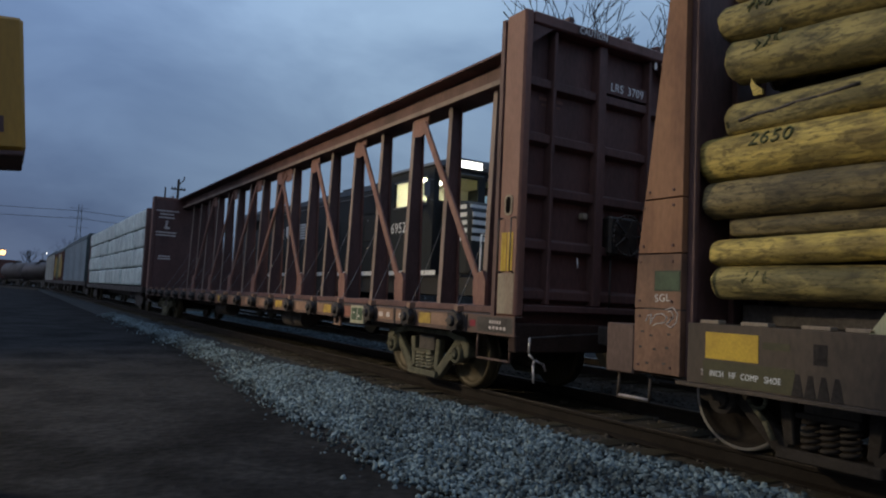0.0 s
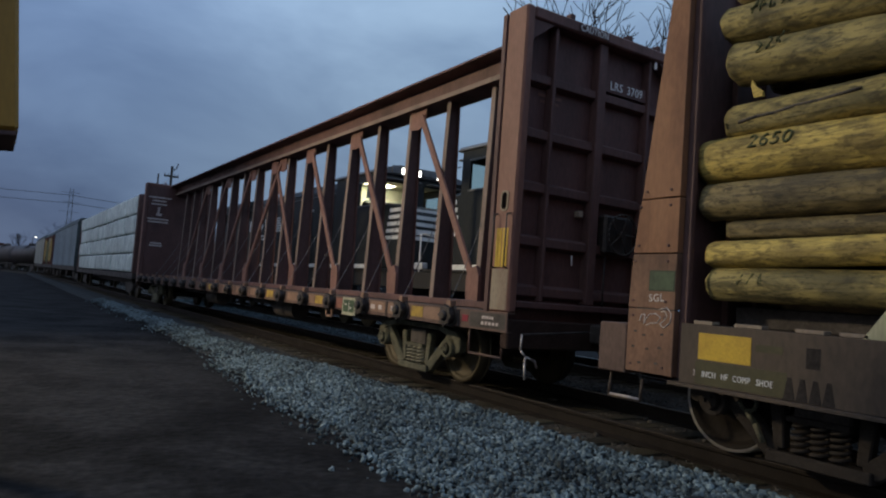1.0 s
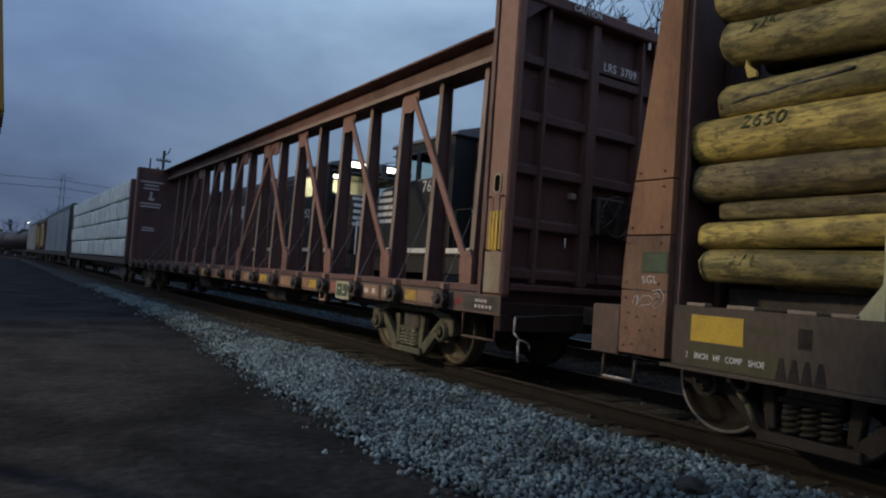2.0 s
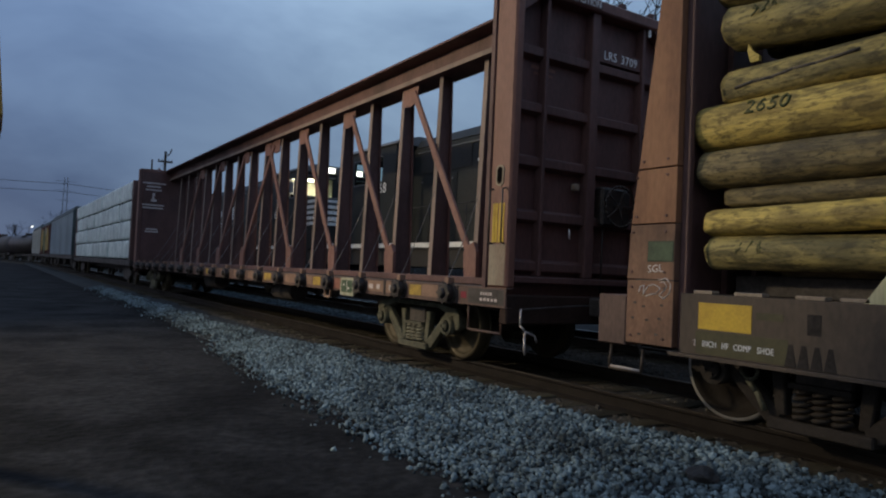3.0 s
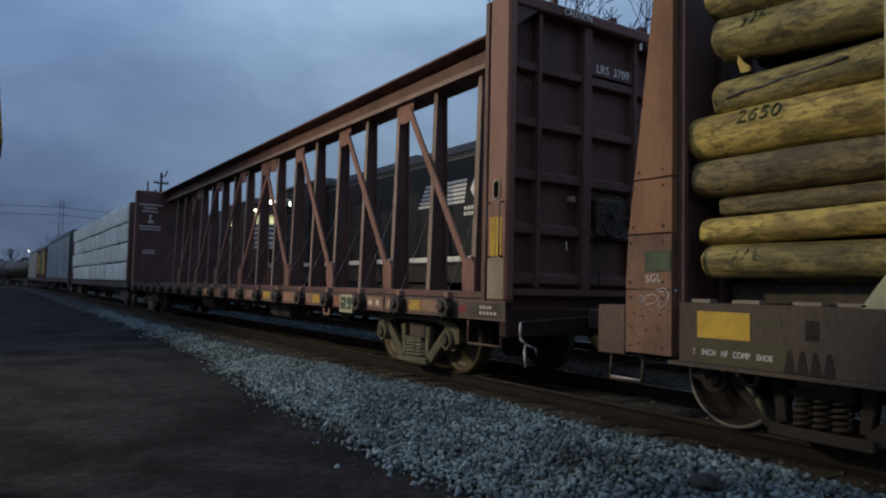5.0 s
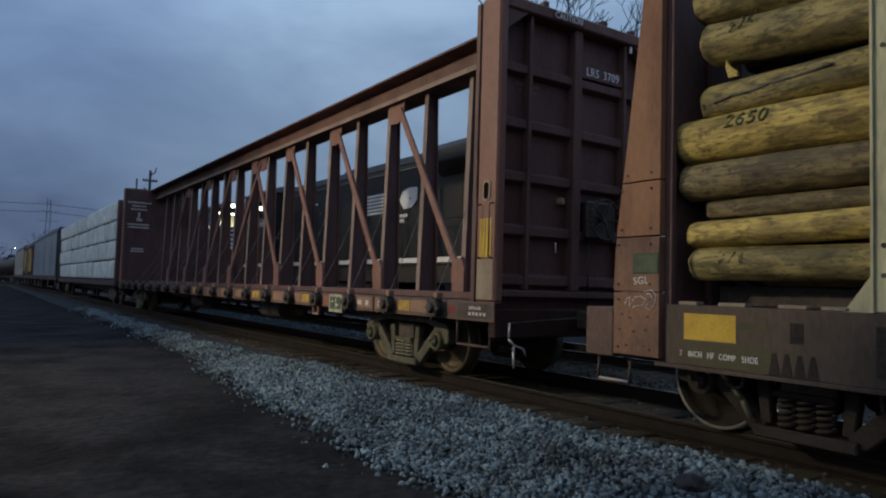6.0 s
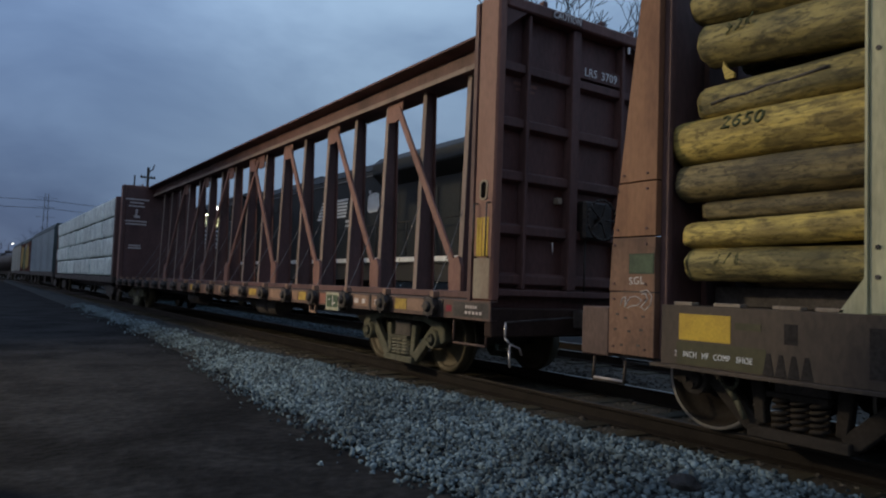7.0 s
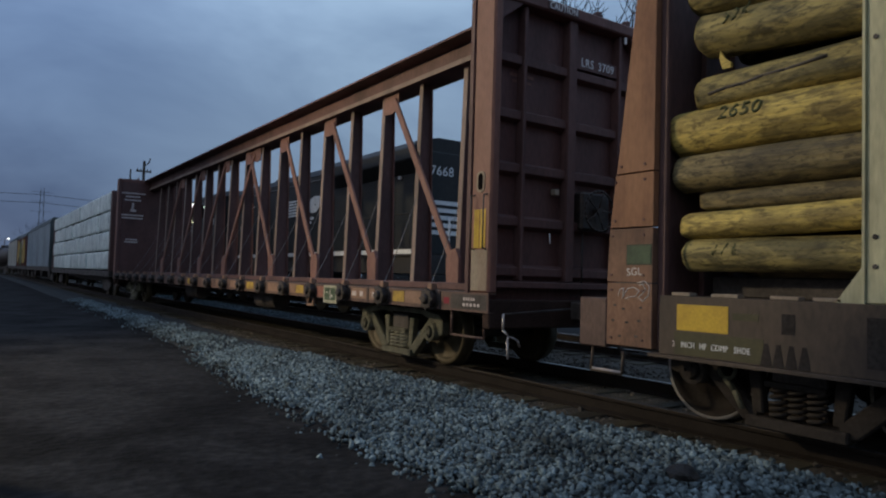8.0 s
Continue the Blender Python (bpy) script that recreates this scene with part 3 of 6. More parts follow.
def truck(parent, y, mat="truck", wheel="wheel", half=0.89):
    """A three-piece freight truck: bolster, two side frames with springs, four wheels with axles and bearing caps."""
    bol = part("truck", B((-1.02, 1.02, -0.22, 0.22, 0.42, 0.66), (-0.35, 0.35, -0.35, 0.35, 0.66, 0.82)), "steel", parent, "grimy cast steel freight truck", 0.015)
    bol.matrix_basis = pose(0, y, 0)
    for s in (-1, 1):
        bm = bmesh.new()
        prism(bm, [(-1.16, 0.60), (-1.06, 0.70), (-0.55, 0.76), (0.55, 0.76), (1.06, 0.70), (1.16, 0.60), (1.16, 0.44), (1.06, 0.40), (0.98, 0.59), (0.60, 0.685), (-0.60, 0.685), (-0.98, 0.59), (-1.06, 0.40), (-1.16, 0.44)], "x", s * 1.06, s * 0.94)
        for e in (-1, 1):
            prism(bm, [(e * 0.97, 0.60), (e * 0.82, 0.65), (e * 0.31, 0.19), (e * 0.34, 0.09), (e * 0.45, 0.11)], "x", s * 1.05, s * 0.95)
            prism(bm, [(e * 0.30, 0.62), (e * 0.42, 0.62), (e * 0.36, 0.18), (e * 0.27, 0.18)], "x", s * 1.05, s * 0.95)
        box(bm, min(s * 0.94, s * 1.10), max(s * 0.94, s * 1.10), -0.40, 0.40, 0.07, 0.16)
        part("side_frame", bm, mat, bol, "dust-coated cast side frame with two openings", 0.012)
        for k, dy in enumerate((-0.15, 0.0, 0.15)):
            bm = bmesh.new()
            coil(bm, s * 1.02, dy, 0.17, 0.24, 5, 0.062, 0.017)
            part("spring", bm, "spring" if mat == "truck" else mat, bol, "coil suspension spring")
        part("spring_cap", B((min(s * 0.95, s * 1.09), max(s * 0.95, s * 1.09), -0.24, 0.24, 0.41, 0.45)), mat, bol)
        for e in (-1, 1):
            bm = bmesh.new()
            tube(bm, (s * 0.93, e * half, 0.46), (s * 1.12, e * half, 0.46), 0.125, sides=16)
            tube(bm, (s * 1.12, e * half, 0.46), (s * 1.16, e * half, 0.46), 0.085, 0.07, sides=16)
            for a in range(3):
                c = a * 2.094
                tube(bm, (s * 1.15, e * half + 0.045 * math.cos(c), 0.46 + 0.045 * math.sin(c)), (s * 1.18, e * half + 0.045 * math.cos(c), 0.46 + 0.045 * math.sin(c)), 0.016, sides=6)
            part("bearing_cap", bm, mat, bol, "roller bearing with three bolts")
            bm = bmesh.new()
            prof = [(0.06, 0.10), (0.06, 0.16), (0.02, 0.20), (-0.01, 0.34), (0.03, 0.38), (0.062, 0.40), (0.066, 0.445)]
            rings = []
            for off, rad in prof + [(-0.070, 0.452), (-0.070, 0.485), (-0.095, 0.485), (-0.10, 0.40), (-0.07, 0.38), (-0.05, 0.2), (-0.09, 0.16), (-0.09, 0.10)]:
                rings.append([bm.verts.new((s * (0.78 + off), e * half + rad * math.cos(2 * math.pi * i / 40), 0.46 + rad * math.sin(2 * math.pi * i / 40))) for i in range(40)])
            for a, b in zip(rings, rings[1:]):
                for i in range(40):
                    bm.faces.new((a[i], a[(i + 1) % 40], b[(i + 1) % 40], b[i])).smooth = True
            part("wheel", bm, wheel, bol, "rust-brown steel wheel")
            bm = bmesh.new()
            ra = [[bm.verts.new((s * (0.78 + off), e * half + rad * math.cos(2 * math.pi * i / 40), 0.46 + rad * math.sin(2 * math.pi * i / 40))) for i in range(40)] for off, rad in ((0.070, 0.425), (0.068, 0.452), (-0.066, 0.458))]
            for a, b in zip(ra, ra[1:]):
                for i in range(40):
                    bm.faces.new((a[i], a[(i + 1) % 40], b[(i + 1) % 40], b[i])).smooth = True
            # only the shaded truck gets the pale rim that stands for a glint
            part("tread", bm, "tread" if mat == "under" else "wheel", bol, "worn wheel rim")
    for e in (-1, 1):
        bm = bmesh.new()
        tube(bm, (-0.8, e * half, 0.46), (0.8, e * half, 0.46), 0.085, sides=12)
        part("axle", bm, "steel", bol)
        part("brake_beam", B((-0.7, 0.7, e * 0.42 - 0.04, e * 0.42 + 0.04, 0.36, 0.44)), "steel", bol)
    return bol


def coupler(parent, y, way):
    """Draft gear, coupler shank and knuckle that reach out of the car's end by way (+1 or -1)."""
    shank = part("coupler", B((-0.10, 0.10, min(y, y + way * 0.75), max(y, y + way * 0.75), 0.72, 0.95)), "steel", parent, "rusty knuckle coupler", 0.02)
    bm = bmesh.new()
    a, b = y + way * 0.62, y + way * 0.92
    prism(bm, [(-0.2, a), (0.06, a), (0.10, b), (-0.02, b), (-0.08, a + way * 0.16), (-0.22, b - way * 0.05)], "z", 0.68, 1.0)
    part("knuckle", bm, "steel", shank, "", 0.012)
    bm = bmesh.new()
    pts = [(0.35, y, 0.68), (0.38, y + way * 0.25, 0.52), (0.30, y + way * 0.55, 0.34), (0.10, y + way * 0.80, 0.36)]
    rod(bm, pts, 0.028, 8)
    part("air_hose", bm, "black_mat", shank, "black rubber brake hose")


# ---- the empty centerbeam car ----
POSTS = [2.36 + 1.287 * k for k in range(17)]
CAR_END = 24.9


def bulkhead(car, y0, way, lift=0.0):
    """An end bulkhead 0.45 m deep; way is +1 where its outer face looks to -y."""
    ya, yb = (y0, y0 + 0.45) if way > 0 else (y0 - 0.45, y0)
    face = y0 + way * 0.20
    bh = part("bulkhead", B((-1.27, 1.27, min(face, face + way * 0.02), max(face, face + way * 0.02), 0.95, 4.56 + lift)), "red_dark", car, "weathered red steel end bulkhead, paint darkened as if shaded")
    inner = y0 + way * 0.44
    part("inner_sheet", B((-1.27, 1.27, min(inner, inner - way * 0.02), max(inner, inner - way * 0.02), 1.03, 4.56 + lift)), "red_dark", bh)
    for s in (-1, 1):
        a, b = sorted((s * 1.40, s * 1.27))
        bm = B((a, b, ya, yb - 0.07 if way > 0 else yb, 1.03, 4.70 + lift))
        part("corner_post", bm, "red_light", bh, "faded red corner post with chipped paint, lightened as if lit", 0.025)
        part("post_flange", B((s * 1.415 if s < 0 else s * 1.30, s * 1.30 if s < 0 else s * 1.415, yb - 0.068, yb, 1.03, 4.66 + lift)) if way > 0 else B((min(s * 1.415, s * 1.30), max(s * 1.415, s * 1.30), ya - 0.05, ya - 0.002, 1.03, 4.66 + lift)), "red_dark", bh)
        bm = bmesh.new()
        prism(bm, [(s * 1.272, 4.30 + lift), (s * 1.272, 4.548 + lift), (s * 0.95, 4.548 + lift)], "y", y0 + way * 0.03, y0 + way * 0.18)
        part("corner_gusset", bm, "red_dark", bh)
    bm = B((-1.268, 1.268, ya, yb, 4.55 + lift, 4.70 + lift))
    part("top_beam", bm, "red", bh, "", 0.02)
    for x, w in ((-0.86, 0.05), (-0.06, 0.14), (0.82, 0.05)):
        part("upright_rib", B((x - w / 2, x + w / 2, min(y0 + way * 0.06, face), max(y0 + way * 0.06, face), 1.19, 4.546 + lift)), "red_dark", bh, "", 0.008)
    for z in (1.30, 1.90, 2.55, 3.20, 3.88):
        bm = bmesh.new()
        prism(bm, [(y0 + way * 0.199, z - 0.09), (y0 + way * 0.199, z + 0.09), (y0 + way * 0.10, z + 0.05), (y0 + way * 0.10, z - 0.05)], "x", -1.268, 1.268)
        part("cross_rib", bm, "red_dark", bh, "", 0.006)
    for x in (-0.62, 0.42, 0.98):
        part("top_bracket", B((x - 0.04, x + 0.04, y0 + way * 0.12 - 0.05, y0 + way * 0.12 + 0.05, 4.70 + lift, 4.80 + lift)), "red_dark", bh, "", 0.01)
    return bh


def centerbeam_car():
    car = thing("centerbeam_flatcar", 0, 0, 0, "empty oxide-red centerbeam lumber flatcar with tall end bulkheads", "freight car")
    # deck, sills
    part("deck", B((-1.36, 1.36, 0.3, CAR_END - 0.3, 0.97, 1.025)), "deck", car, "worn dark deck with grime")
    for s in (-1, 1):
        bm = bmesh.new()
        x0 = s * 1.40
        prism(bm, [(x0, 0.80), (x0, 1.035), (x0 - s * 0.12, 1.035), (x0 - s * 0.12, 1.02), (x0 - s * 0.02, 1.015), (x0 - s * 0.02, 0.82), (x0 - s * 0.10, 0.815), (x0 - s * 0.10, 0.80)], "y", 0.0, CAR_END)
        part("side_sill", bm, "sill_red", car, "brown steel side sill with worn paint", 0.004)
    part("center_sill", B((-0.30, 0.30, 0.2, CAR_END - 0.2, 0.60, 0.965)), "steel", car, "", 0.02)
    for k in range(11):
        y = 1.2 + 2.38 * k
        bm = bmesh.new()
        prism(bm, [(-1.36, 0.965), (1.36, 0.965), (1.36, 0.86), (0.3, 0.64), (-0.3, 0.64), (-1.36, 0.86)], "y", y - 0.06, y + 0.06)
        part("crossbearer", bm, "steel", car)
    for y, way in ((0.0, 1), (CAR_END, -1)):
        # end sill coloured nearly black to sink into the gap's shade
        part("end_sill", B((-1.38, 1.38, min(y, y + way * 0.14), max(y, y + way * 0.14), 0.62, 0.96)), "gloom_grime", car, "", 0.015)
    near = bulkhead(car, 0.0, 1)
    far = bulkhead(car, CAR_END, -1, 0.2)
    # near bulkhead: slot, striped grab panel, markings
    bm = bmesh.new()
    prism(bm, [(0.19 + 0.075 * math.cos(q * math.pi / 8) , 2.345 + (0.07 if q <= 8 else -0.07) + 0.055 * math.sin(q * math.pi / 8)) for q in range(17)], "x", -1.412, -1.399)
    part("slot_frame", bm, "grey_panel", near, "worn metal slot surround")
    # the slot isn't cut: a flat black shape paints its shaded inside
    bm = bmesh.new()
    prism(bm, [(0.19 + 0.045 * math.cos(q * math.pi / 8), 2.345 + (0.055 if q <= 8 else -0.055) + 0.045 * math.sin(q * math.pi / 8)) for q in range(17)], "x", -1.416, -1.4125)
    part("slot", bm, "hole", near, "flat black shape standing for shade in an oblong slot")
    for a, b in ((0.085, 0.185), (0.205, 0.305)):
        part("reflective_strip", B((-1.408, -1.398, a, b, 1.56, 2.02)), "yellow", near, "yellow reflective strip", 0.003)
    part("primer_panel", B((-1.406, -1.398, 0.04, 0.345, 1.06, 1.54)), "grey_panel", near, "bare patch of tan primer", 0.003)
    bm = bmesh.new()
    rod(bm, [(-1.405, 0.06, 1.545), (-1.46, 0.06, 1.56), (-1.46, 0.06, 2.18), (-1.405, 0.06, 2.19)], 0.010)
    rod(bm, [(-1.405, 0.30, 1.545), (-1.46, 0.30, 1.56), (-1.46, 0.30, 2.18), (-1.405, 0.30, 2.19)], 0.010)
    part("grab_iron", bm, "steel", near, "bent round-bar grab iron")
    lettering("reporting_mark", "LRS", 0.16, "white", near, on_end(0.225, 0.095, 4.055) @ Matrix.Diagonal((0.9, 1, 1, 1)), label="white stencilled letters of the car number")
    lettering("reporting_number", "3709", 0.16, "white", near, on_end(0.572, 0.095, 4.055) @ Matrix.Diagonal((0.9, 1, 1, 1)), label="white stencilled car number")
    part("mark_plate", B((0.03, 0.80, 0.10, 0.199, 3.97, 4.14)), "red_dark", near)
    part("caution_plate", B((-0.58, -0.05, -0.008, -0.001, 4.575, 4.675)), "red_dark", near, "dark notice plate")
    lettering("caution_lettering", "CAUTION", 0.120, "white", near, on_end(-0.315, -0.011, 4.622) @ Matrix.Diagonal((0.84, 1, 1, 1)), label="white warning lettering")
    part("faded_marking", B((-1.0, -0.62, 0.1935, 0.1975, 3.70, 3.74), (-0.96, -0.66, 0.1935, 0.1975, 3.63, 3.66)), "red_light", near, "faded illegible stencil")
    part("end_light_bracket", B((0.81, 0.835, -0.03, -0.002, 4.42, 4.51)), "white", near, "small white marker bracket")
    bm = bmesh.new()
    rod(bm, [(-0.42, 0.05, 1.78), (-0.43, 0.03, 1.66)], 0.008)
    part("hanging_tag", bm, "white", near, "small white tag")
    # hand brake on the near end, and the dark drawbar pocket below it
    hb = part("hand_brake", B((0.10, 0.62, 0.02, 0.19, 1.86, 2.36)), "winch", near, "dark hand brake housing on the bulkhead", 0.03)
    bm = bmesh.new()
    ring = [(0.36 + 0.26 * math.cos(q * math.pi / 12), -0.04, 2.12 + 0.26 * math.sin(q * math.pi / 12)) for q in range(25)]
    rod(bm, ring, 0.016, 6)
    for q in range(5):
        tube(bm, (0.36, -0.02, 2.12), (0.36 + 0.26 * math.cos(q * 1.2566), -0.04, 2.12 + 0.26 * math.sin(q * 1.2566)), 0.012, sides=6)
    tube(bm, (0.36, 0.02, 2.12), (0.36, -0.05, 2.12), 0.045, sides=10)
    part("brake_wheel", bm, "winch", hb, "spoked hand brake wheel")
    bm = bmesh.new()
    rod(bm, [(0.20, 0.10, 1.86), (0.20, 0.10, 1.0)], 0.014, 6)
    part("brake_chain", bm, "winch", hb)
    part("bell_crank", B((-0.30, -0.22, 0.10, 0.19, 2.28, 2.36)), "grey_panel", near, "small worn bracket", 0.01)
    part("lower_beam", B((-1.268, 1.268, 0.02, 0.198, 1.10, 1.18)), "red_dark", near, "", 0.01)
    # far bulkhead: stencilled rows on the inner face
    inner = CAR_END - 0.465
    rows = [(4.32, 0.95), (4.18, 0.55), (4.04, 0.62), (3.42, 0.85), (3.30, 0.80), (2.42, 0.45), (2.32, 0.50)]
    for z, w in rows:
        part("stencil_row", B((-0.86 - w / 2, -0.86 + w / 2, inner - 0.004, inner - 0.001, z - 0.03, z + 0.03)), "stencil", far, "faded white stencil row")
    part("stencil_emblem", B((-0.90, -0.80, inner - 0.004, inner - 0.001, 3.78, 3.92), (-0.95, -0.72, inner - 0.004, inner - 0.001, 3.56, 3.66), (-0.90, -0.82, inner - 0.004, inner - 0.001, 3.66, 3.78)), "stencil", far, "faded white emblem")
    # centre beam: chords, posts, diagonals
    bm = bmesh.new()
    prism(bm, [(-0.46, 4.88), (0.46, 4.88), (0.46, 4.84), (0.18, 4.83), (0.18, 4.56), (0.24, 4.56), (0.24, 4.50), (-0.24, 4.50), (-0.24, 4.56), (-0.18, 4.56), (-0.18, 4.83), (-0.46, 4.84)], "y", 0.46, CAR_END - 0.46)
    part("top_chord", bm, "red_dark", car, "oxide-red top chord with an overhanging flange", 0.006)
    for s in (-1, 1):
        part("chord_lip", B((min(s * 0.255, s * 0.243), max(s * 0.255, s * 0.243), 0.47, CAR_END - 0.47, 4.495, 4.575)), "flange", car, "greyed lower lip of the chord", 0.003)
    part("bottom_chord", B((-0.42, 0.42, 0.46, CAR_END - 0.46, 1.03, 1.13)), "red_dark", car, "", 0.01)

    def post(y):
        bm = bmesh.new()
        hb, ht = (0.175, 0.095)
        prism(bm, [(-hb, 1.13), (hb, 1.13), (ht, 4.51), (-ht, 4.51)], "y", y - 0.008, y + 0.008)
        o = part("post", bm, "red_dark", car, "tapered red web post")
        for s in (-1, 1):
            bm = bmesh.new()
            a = [(s * (hb + 0.006), 1.131), (s * (hb - 0.012), 1.131), (s * (ht - 0.012), 4.509), (s * (ht + 0.006), 4.509)]
            prism(bm, a, "y", y - 0.055, y + 0.055)
            # near-side flange has the paler copy so that it looks lit
            part("flange", bm, "flange" if s < 0 else "red", o, "greyed red post flange, paled as if lit" if s < 0 else "", 0.003)
        return o
    for y in POSTS:
        post(y)
    pairs = [(k, k + 2) for k in range(0, 8, 2)] + [(k + 2, k) for k in range(7, 14, 2)]
    for lo, hi in pairs:
        yl, yh = POSTS[lo], POSTS[hi]
        e = 1 if yh > yl else -1
        bm = bmesh.new()
        bar(bm, (-0.215, yl + e * 0.02, 1.40), (-0.150, yh - e * 0.46, 4.38), 0.135, 0.05)
        d = part("diagonal", bm, "brace", car, "faded red diagonal brace", 0.012)
        bm = bmesh.new()
        arc = [(yh - e * (0.30 + 0.28 * math.cos(q)), 4.30 - 0.16 * math.sin(q)) for q in (0.0, 0.5, 1.0, 1.5)]
        prism(bm, [(yh - e * 0.06, 4.505), (yh - e * 0.06, 4.17), *arc[::-1], (yh - e * 0.60, 4.505)], "x", -0.142, -0.118)
        part("gusset", bm, "brace", d, "rounded plate under the chord")
        bm = bmesh.new()
        prism(bm, [(yl - e * 0.14, 1.135), (yl + e * 0.17, 1.135), (yl + e * 0.20, 1.50), (yl + e * 0.10, 1.62), (yl - e * 0.05, 1.66), (yl - e * 0.13, 1.52)], "x", -0.248, -0.188)
        part("gusset", bm, "brace", d, "plate at the foot of the brace")
    # winches and wire ropes along both sills
    def winch(y, s):
        bm = bmesh.new()
        for x0, x1, r0, r1 in ((1.385, 1.42, 0.140, 0.140), (1.42, 1.485, 0.110, 0.105), (1.485, 1.525, 0.135, 0.120), (1.525, 1.57, 0.075, 0.050)):
            tube(bm, (s * x0, y, 0.925), (s * x1, y, 0.925), r0, r1, sides=14)
        for q in range(8):
            c = q * math.pi / 4
            tube(bm, (s * 1.505, y + 0.13 * math.cos(c), 0.925 + 0.13 * math.sin(c)), (s * 1.525, y + 0.13 * math.cos(c), 0.925 + 0.13 * math.sin(c)), 0.022, sides=5)
        return part("winch", bm, "winch", car, "grimy load winch drum with a ratchet rim", 0.004)
    for k in range(19):
        y = 1.14 + 1.245 * k
        for s in (-1, 1):
            w = winch(y, s)
            part("winch_lug", B((min(s * 1.37, s * 1.47), max(s * 1.37, s * 1.47), y - 0.045, y + 0.045, 1.040, 1.125)), "tan", w, "pale worn lug", 0.008)
        yp = POSTS[k] if k < 17 else None
        if yp:
            bm = bmesh.new()
            sag = 0.06
            pts = []
            for i in range(9):
                f = i / 8
                pts.append((-1.36 + 1.18 * f, y + 0.16 + (yp - y - 0.22) * f, 1.06 + (1.35 + 0.25 * ((k * 7) % 5) / 4) * f - sag * math.sin(math.pi * f)))
            rod(bm, pts, 0.0062, 5)
            part("wire_rope", bm, "cable", car, "thin slack tie-down wire rope")
    # coloured patches on the near sill
    def patch(name, y0, y1, z0, z1, mat, label, lift=0.004):
        return part(name, B((-1.400 - lift, -1.399, y0, y1, z0, z1)), mat, car, label)
    for y0, y1 in ((1.86, 2.17), (5.33, 5.66), (7.95, 8.36), (12.9, 13.2), (17.6, 18.0)):
        patch("reflective_patch", y0, y1, 0.855, 1.0, "yellow_dirty", "worn yellow reflective patch")
    for y0, y1 in ((1.36, 1.84), (2.62, 2.86), (2.96, 3.44), (5.70, 5.98), (6.5, 7.1), (8.9, 9.5), (10.1, 10.6), (11.3, 11.8)):
        patch("worn_patch", y0, y1, 0.85, 1.01, "tan", "sun-bleached tan patch")
    for y0, y1 in ((2.68, 2.76), (3.06, 3.16), (3.28, 3.42)):
        patch("stencil_bar", y0, y1, 0.89, 0.96, "stencil", "illegible faded stencil", 0.008)
    patch("rust_patch", 4.48, 4.86, 0.83, 1.0, "tan_red", "rusted reddish patch")
    patch("red_patch", 0.78, 0.90, 0.88, 0.96, "reflector", "faded red patch")
    patch("stencil_field", 0.03, 0.74, 0.83, 1.01, "steel", "dark painted stencil field", 0.003)
    for y in (0.98, 2.30, 2.90):
        part("sill_stiffener", B((-1.412, -1.399, y - 0.012, y + 0.012, 0.805, 1.03)), "steel", car, "dark vertical seam")
    for y0, y1, z in ((0.26, 0.50, 0.955), (0.16, 0.52, 0.885)):
        for i in range(5):
            a = y0 + (y1 - y0) * i / 5
            patch("stencil_bar", a, a + (y1 - y0) / 8.5, z - 0.019, z + 0.017, "stencil", "illegible small stencil", 0.006)
    frame_plate = patch("routing_board", 3.94, 4.43, 0.735, 1.025, "board_rim", "pale-edged green tack board", 0.02)
    part("board_panel", B((-1.424, -1.4205, 3.985, 4.385, 0.785, 0.985)), "green", frame_plate, "green panel")
    part("board_slat", B((-1.427, -1.4245, 4.16, 4.175, 0.80, 0.97), (-1.427, -1.4245, 4.26, 4.32, 0.90, 0.92), (-1.427, -1.4245, 4.08, 4.13, 0.84, 0.87)), "chalk", frame_plate)
    part("sill_bracket", B((-1.385, -1.345, 4.93, 4.975, 0.65, 0.80), (-1.385, -1.345, 5.155, 5.20, 0.65, 0.80), (-1.385, -1.345, 4.976, 5.154, 0.65, 0.69)), "tan", car, "small hanging U bracket", 0.006)
    # steps, brake gear and running gear
    for y, way in ((0.0, 1), (CAR_END, -1)):
        for s in (-1, 1):
            bm = bmesh.new()
            x = s * 1.34
            rod(bm, [(x, y + way * 0.14, 0.84), (x, y + way * 0.14, 0.50), (x, y + way * 0.80, 0.50), (x, y + way * 0.80, 0.84)], 0.016)
            part("sill_step", bm, "sill_red", car, "bent round-bar sill step")
        bm = bmesh.new()
        rod(bm, [(-1.25, y - way * 0.10, 0.80), (-1.27, y - way * 0.12, 0.62), (-1.22, y - way * 0.16, 0.55), (-1.27, y - way * 0.20, 0.50), (-1.27, y - way * 0.22, 0.30)], 0.013)
        rod(bm, [(-1.22, y - way * 0.16, 0.55), (-1.05, y - way * 0.12, 0.50), (-1.0, y - way * 0.10, 0.42)], 0.013)
        part("uncoupling_lever", bm, "iron", car, "bent bare-iron uncoupling lever")
        bm = bmesh.new()
        rod(bm, [(-1.25, y - way * 0.10, 0.80), (-0.2, y - way * 0.12, 0.86)], 0.011)
        part("lever_rod", bm, "steel", car, "dark rod to the coupler")
        coupler(car, y, -way)
    for y in (2.57, CAR_END - 2.57):
        truck(car, y, half=0.92)
    for y in (8.0, 14.0):
        bm = bmesh.new()
        tube(bm, (-0.75, y, 0.62), (-0.75, y + 1.2, 0.62), 0.2, sides=14)
        part("air_reservoir", bm, "steel", car, "underfloor brake reservoir")
    return car


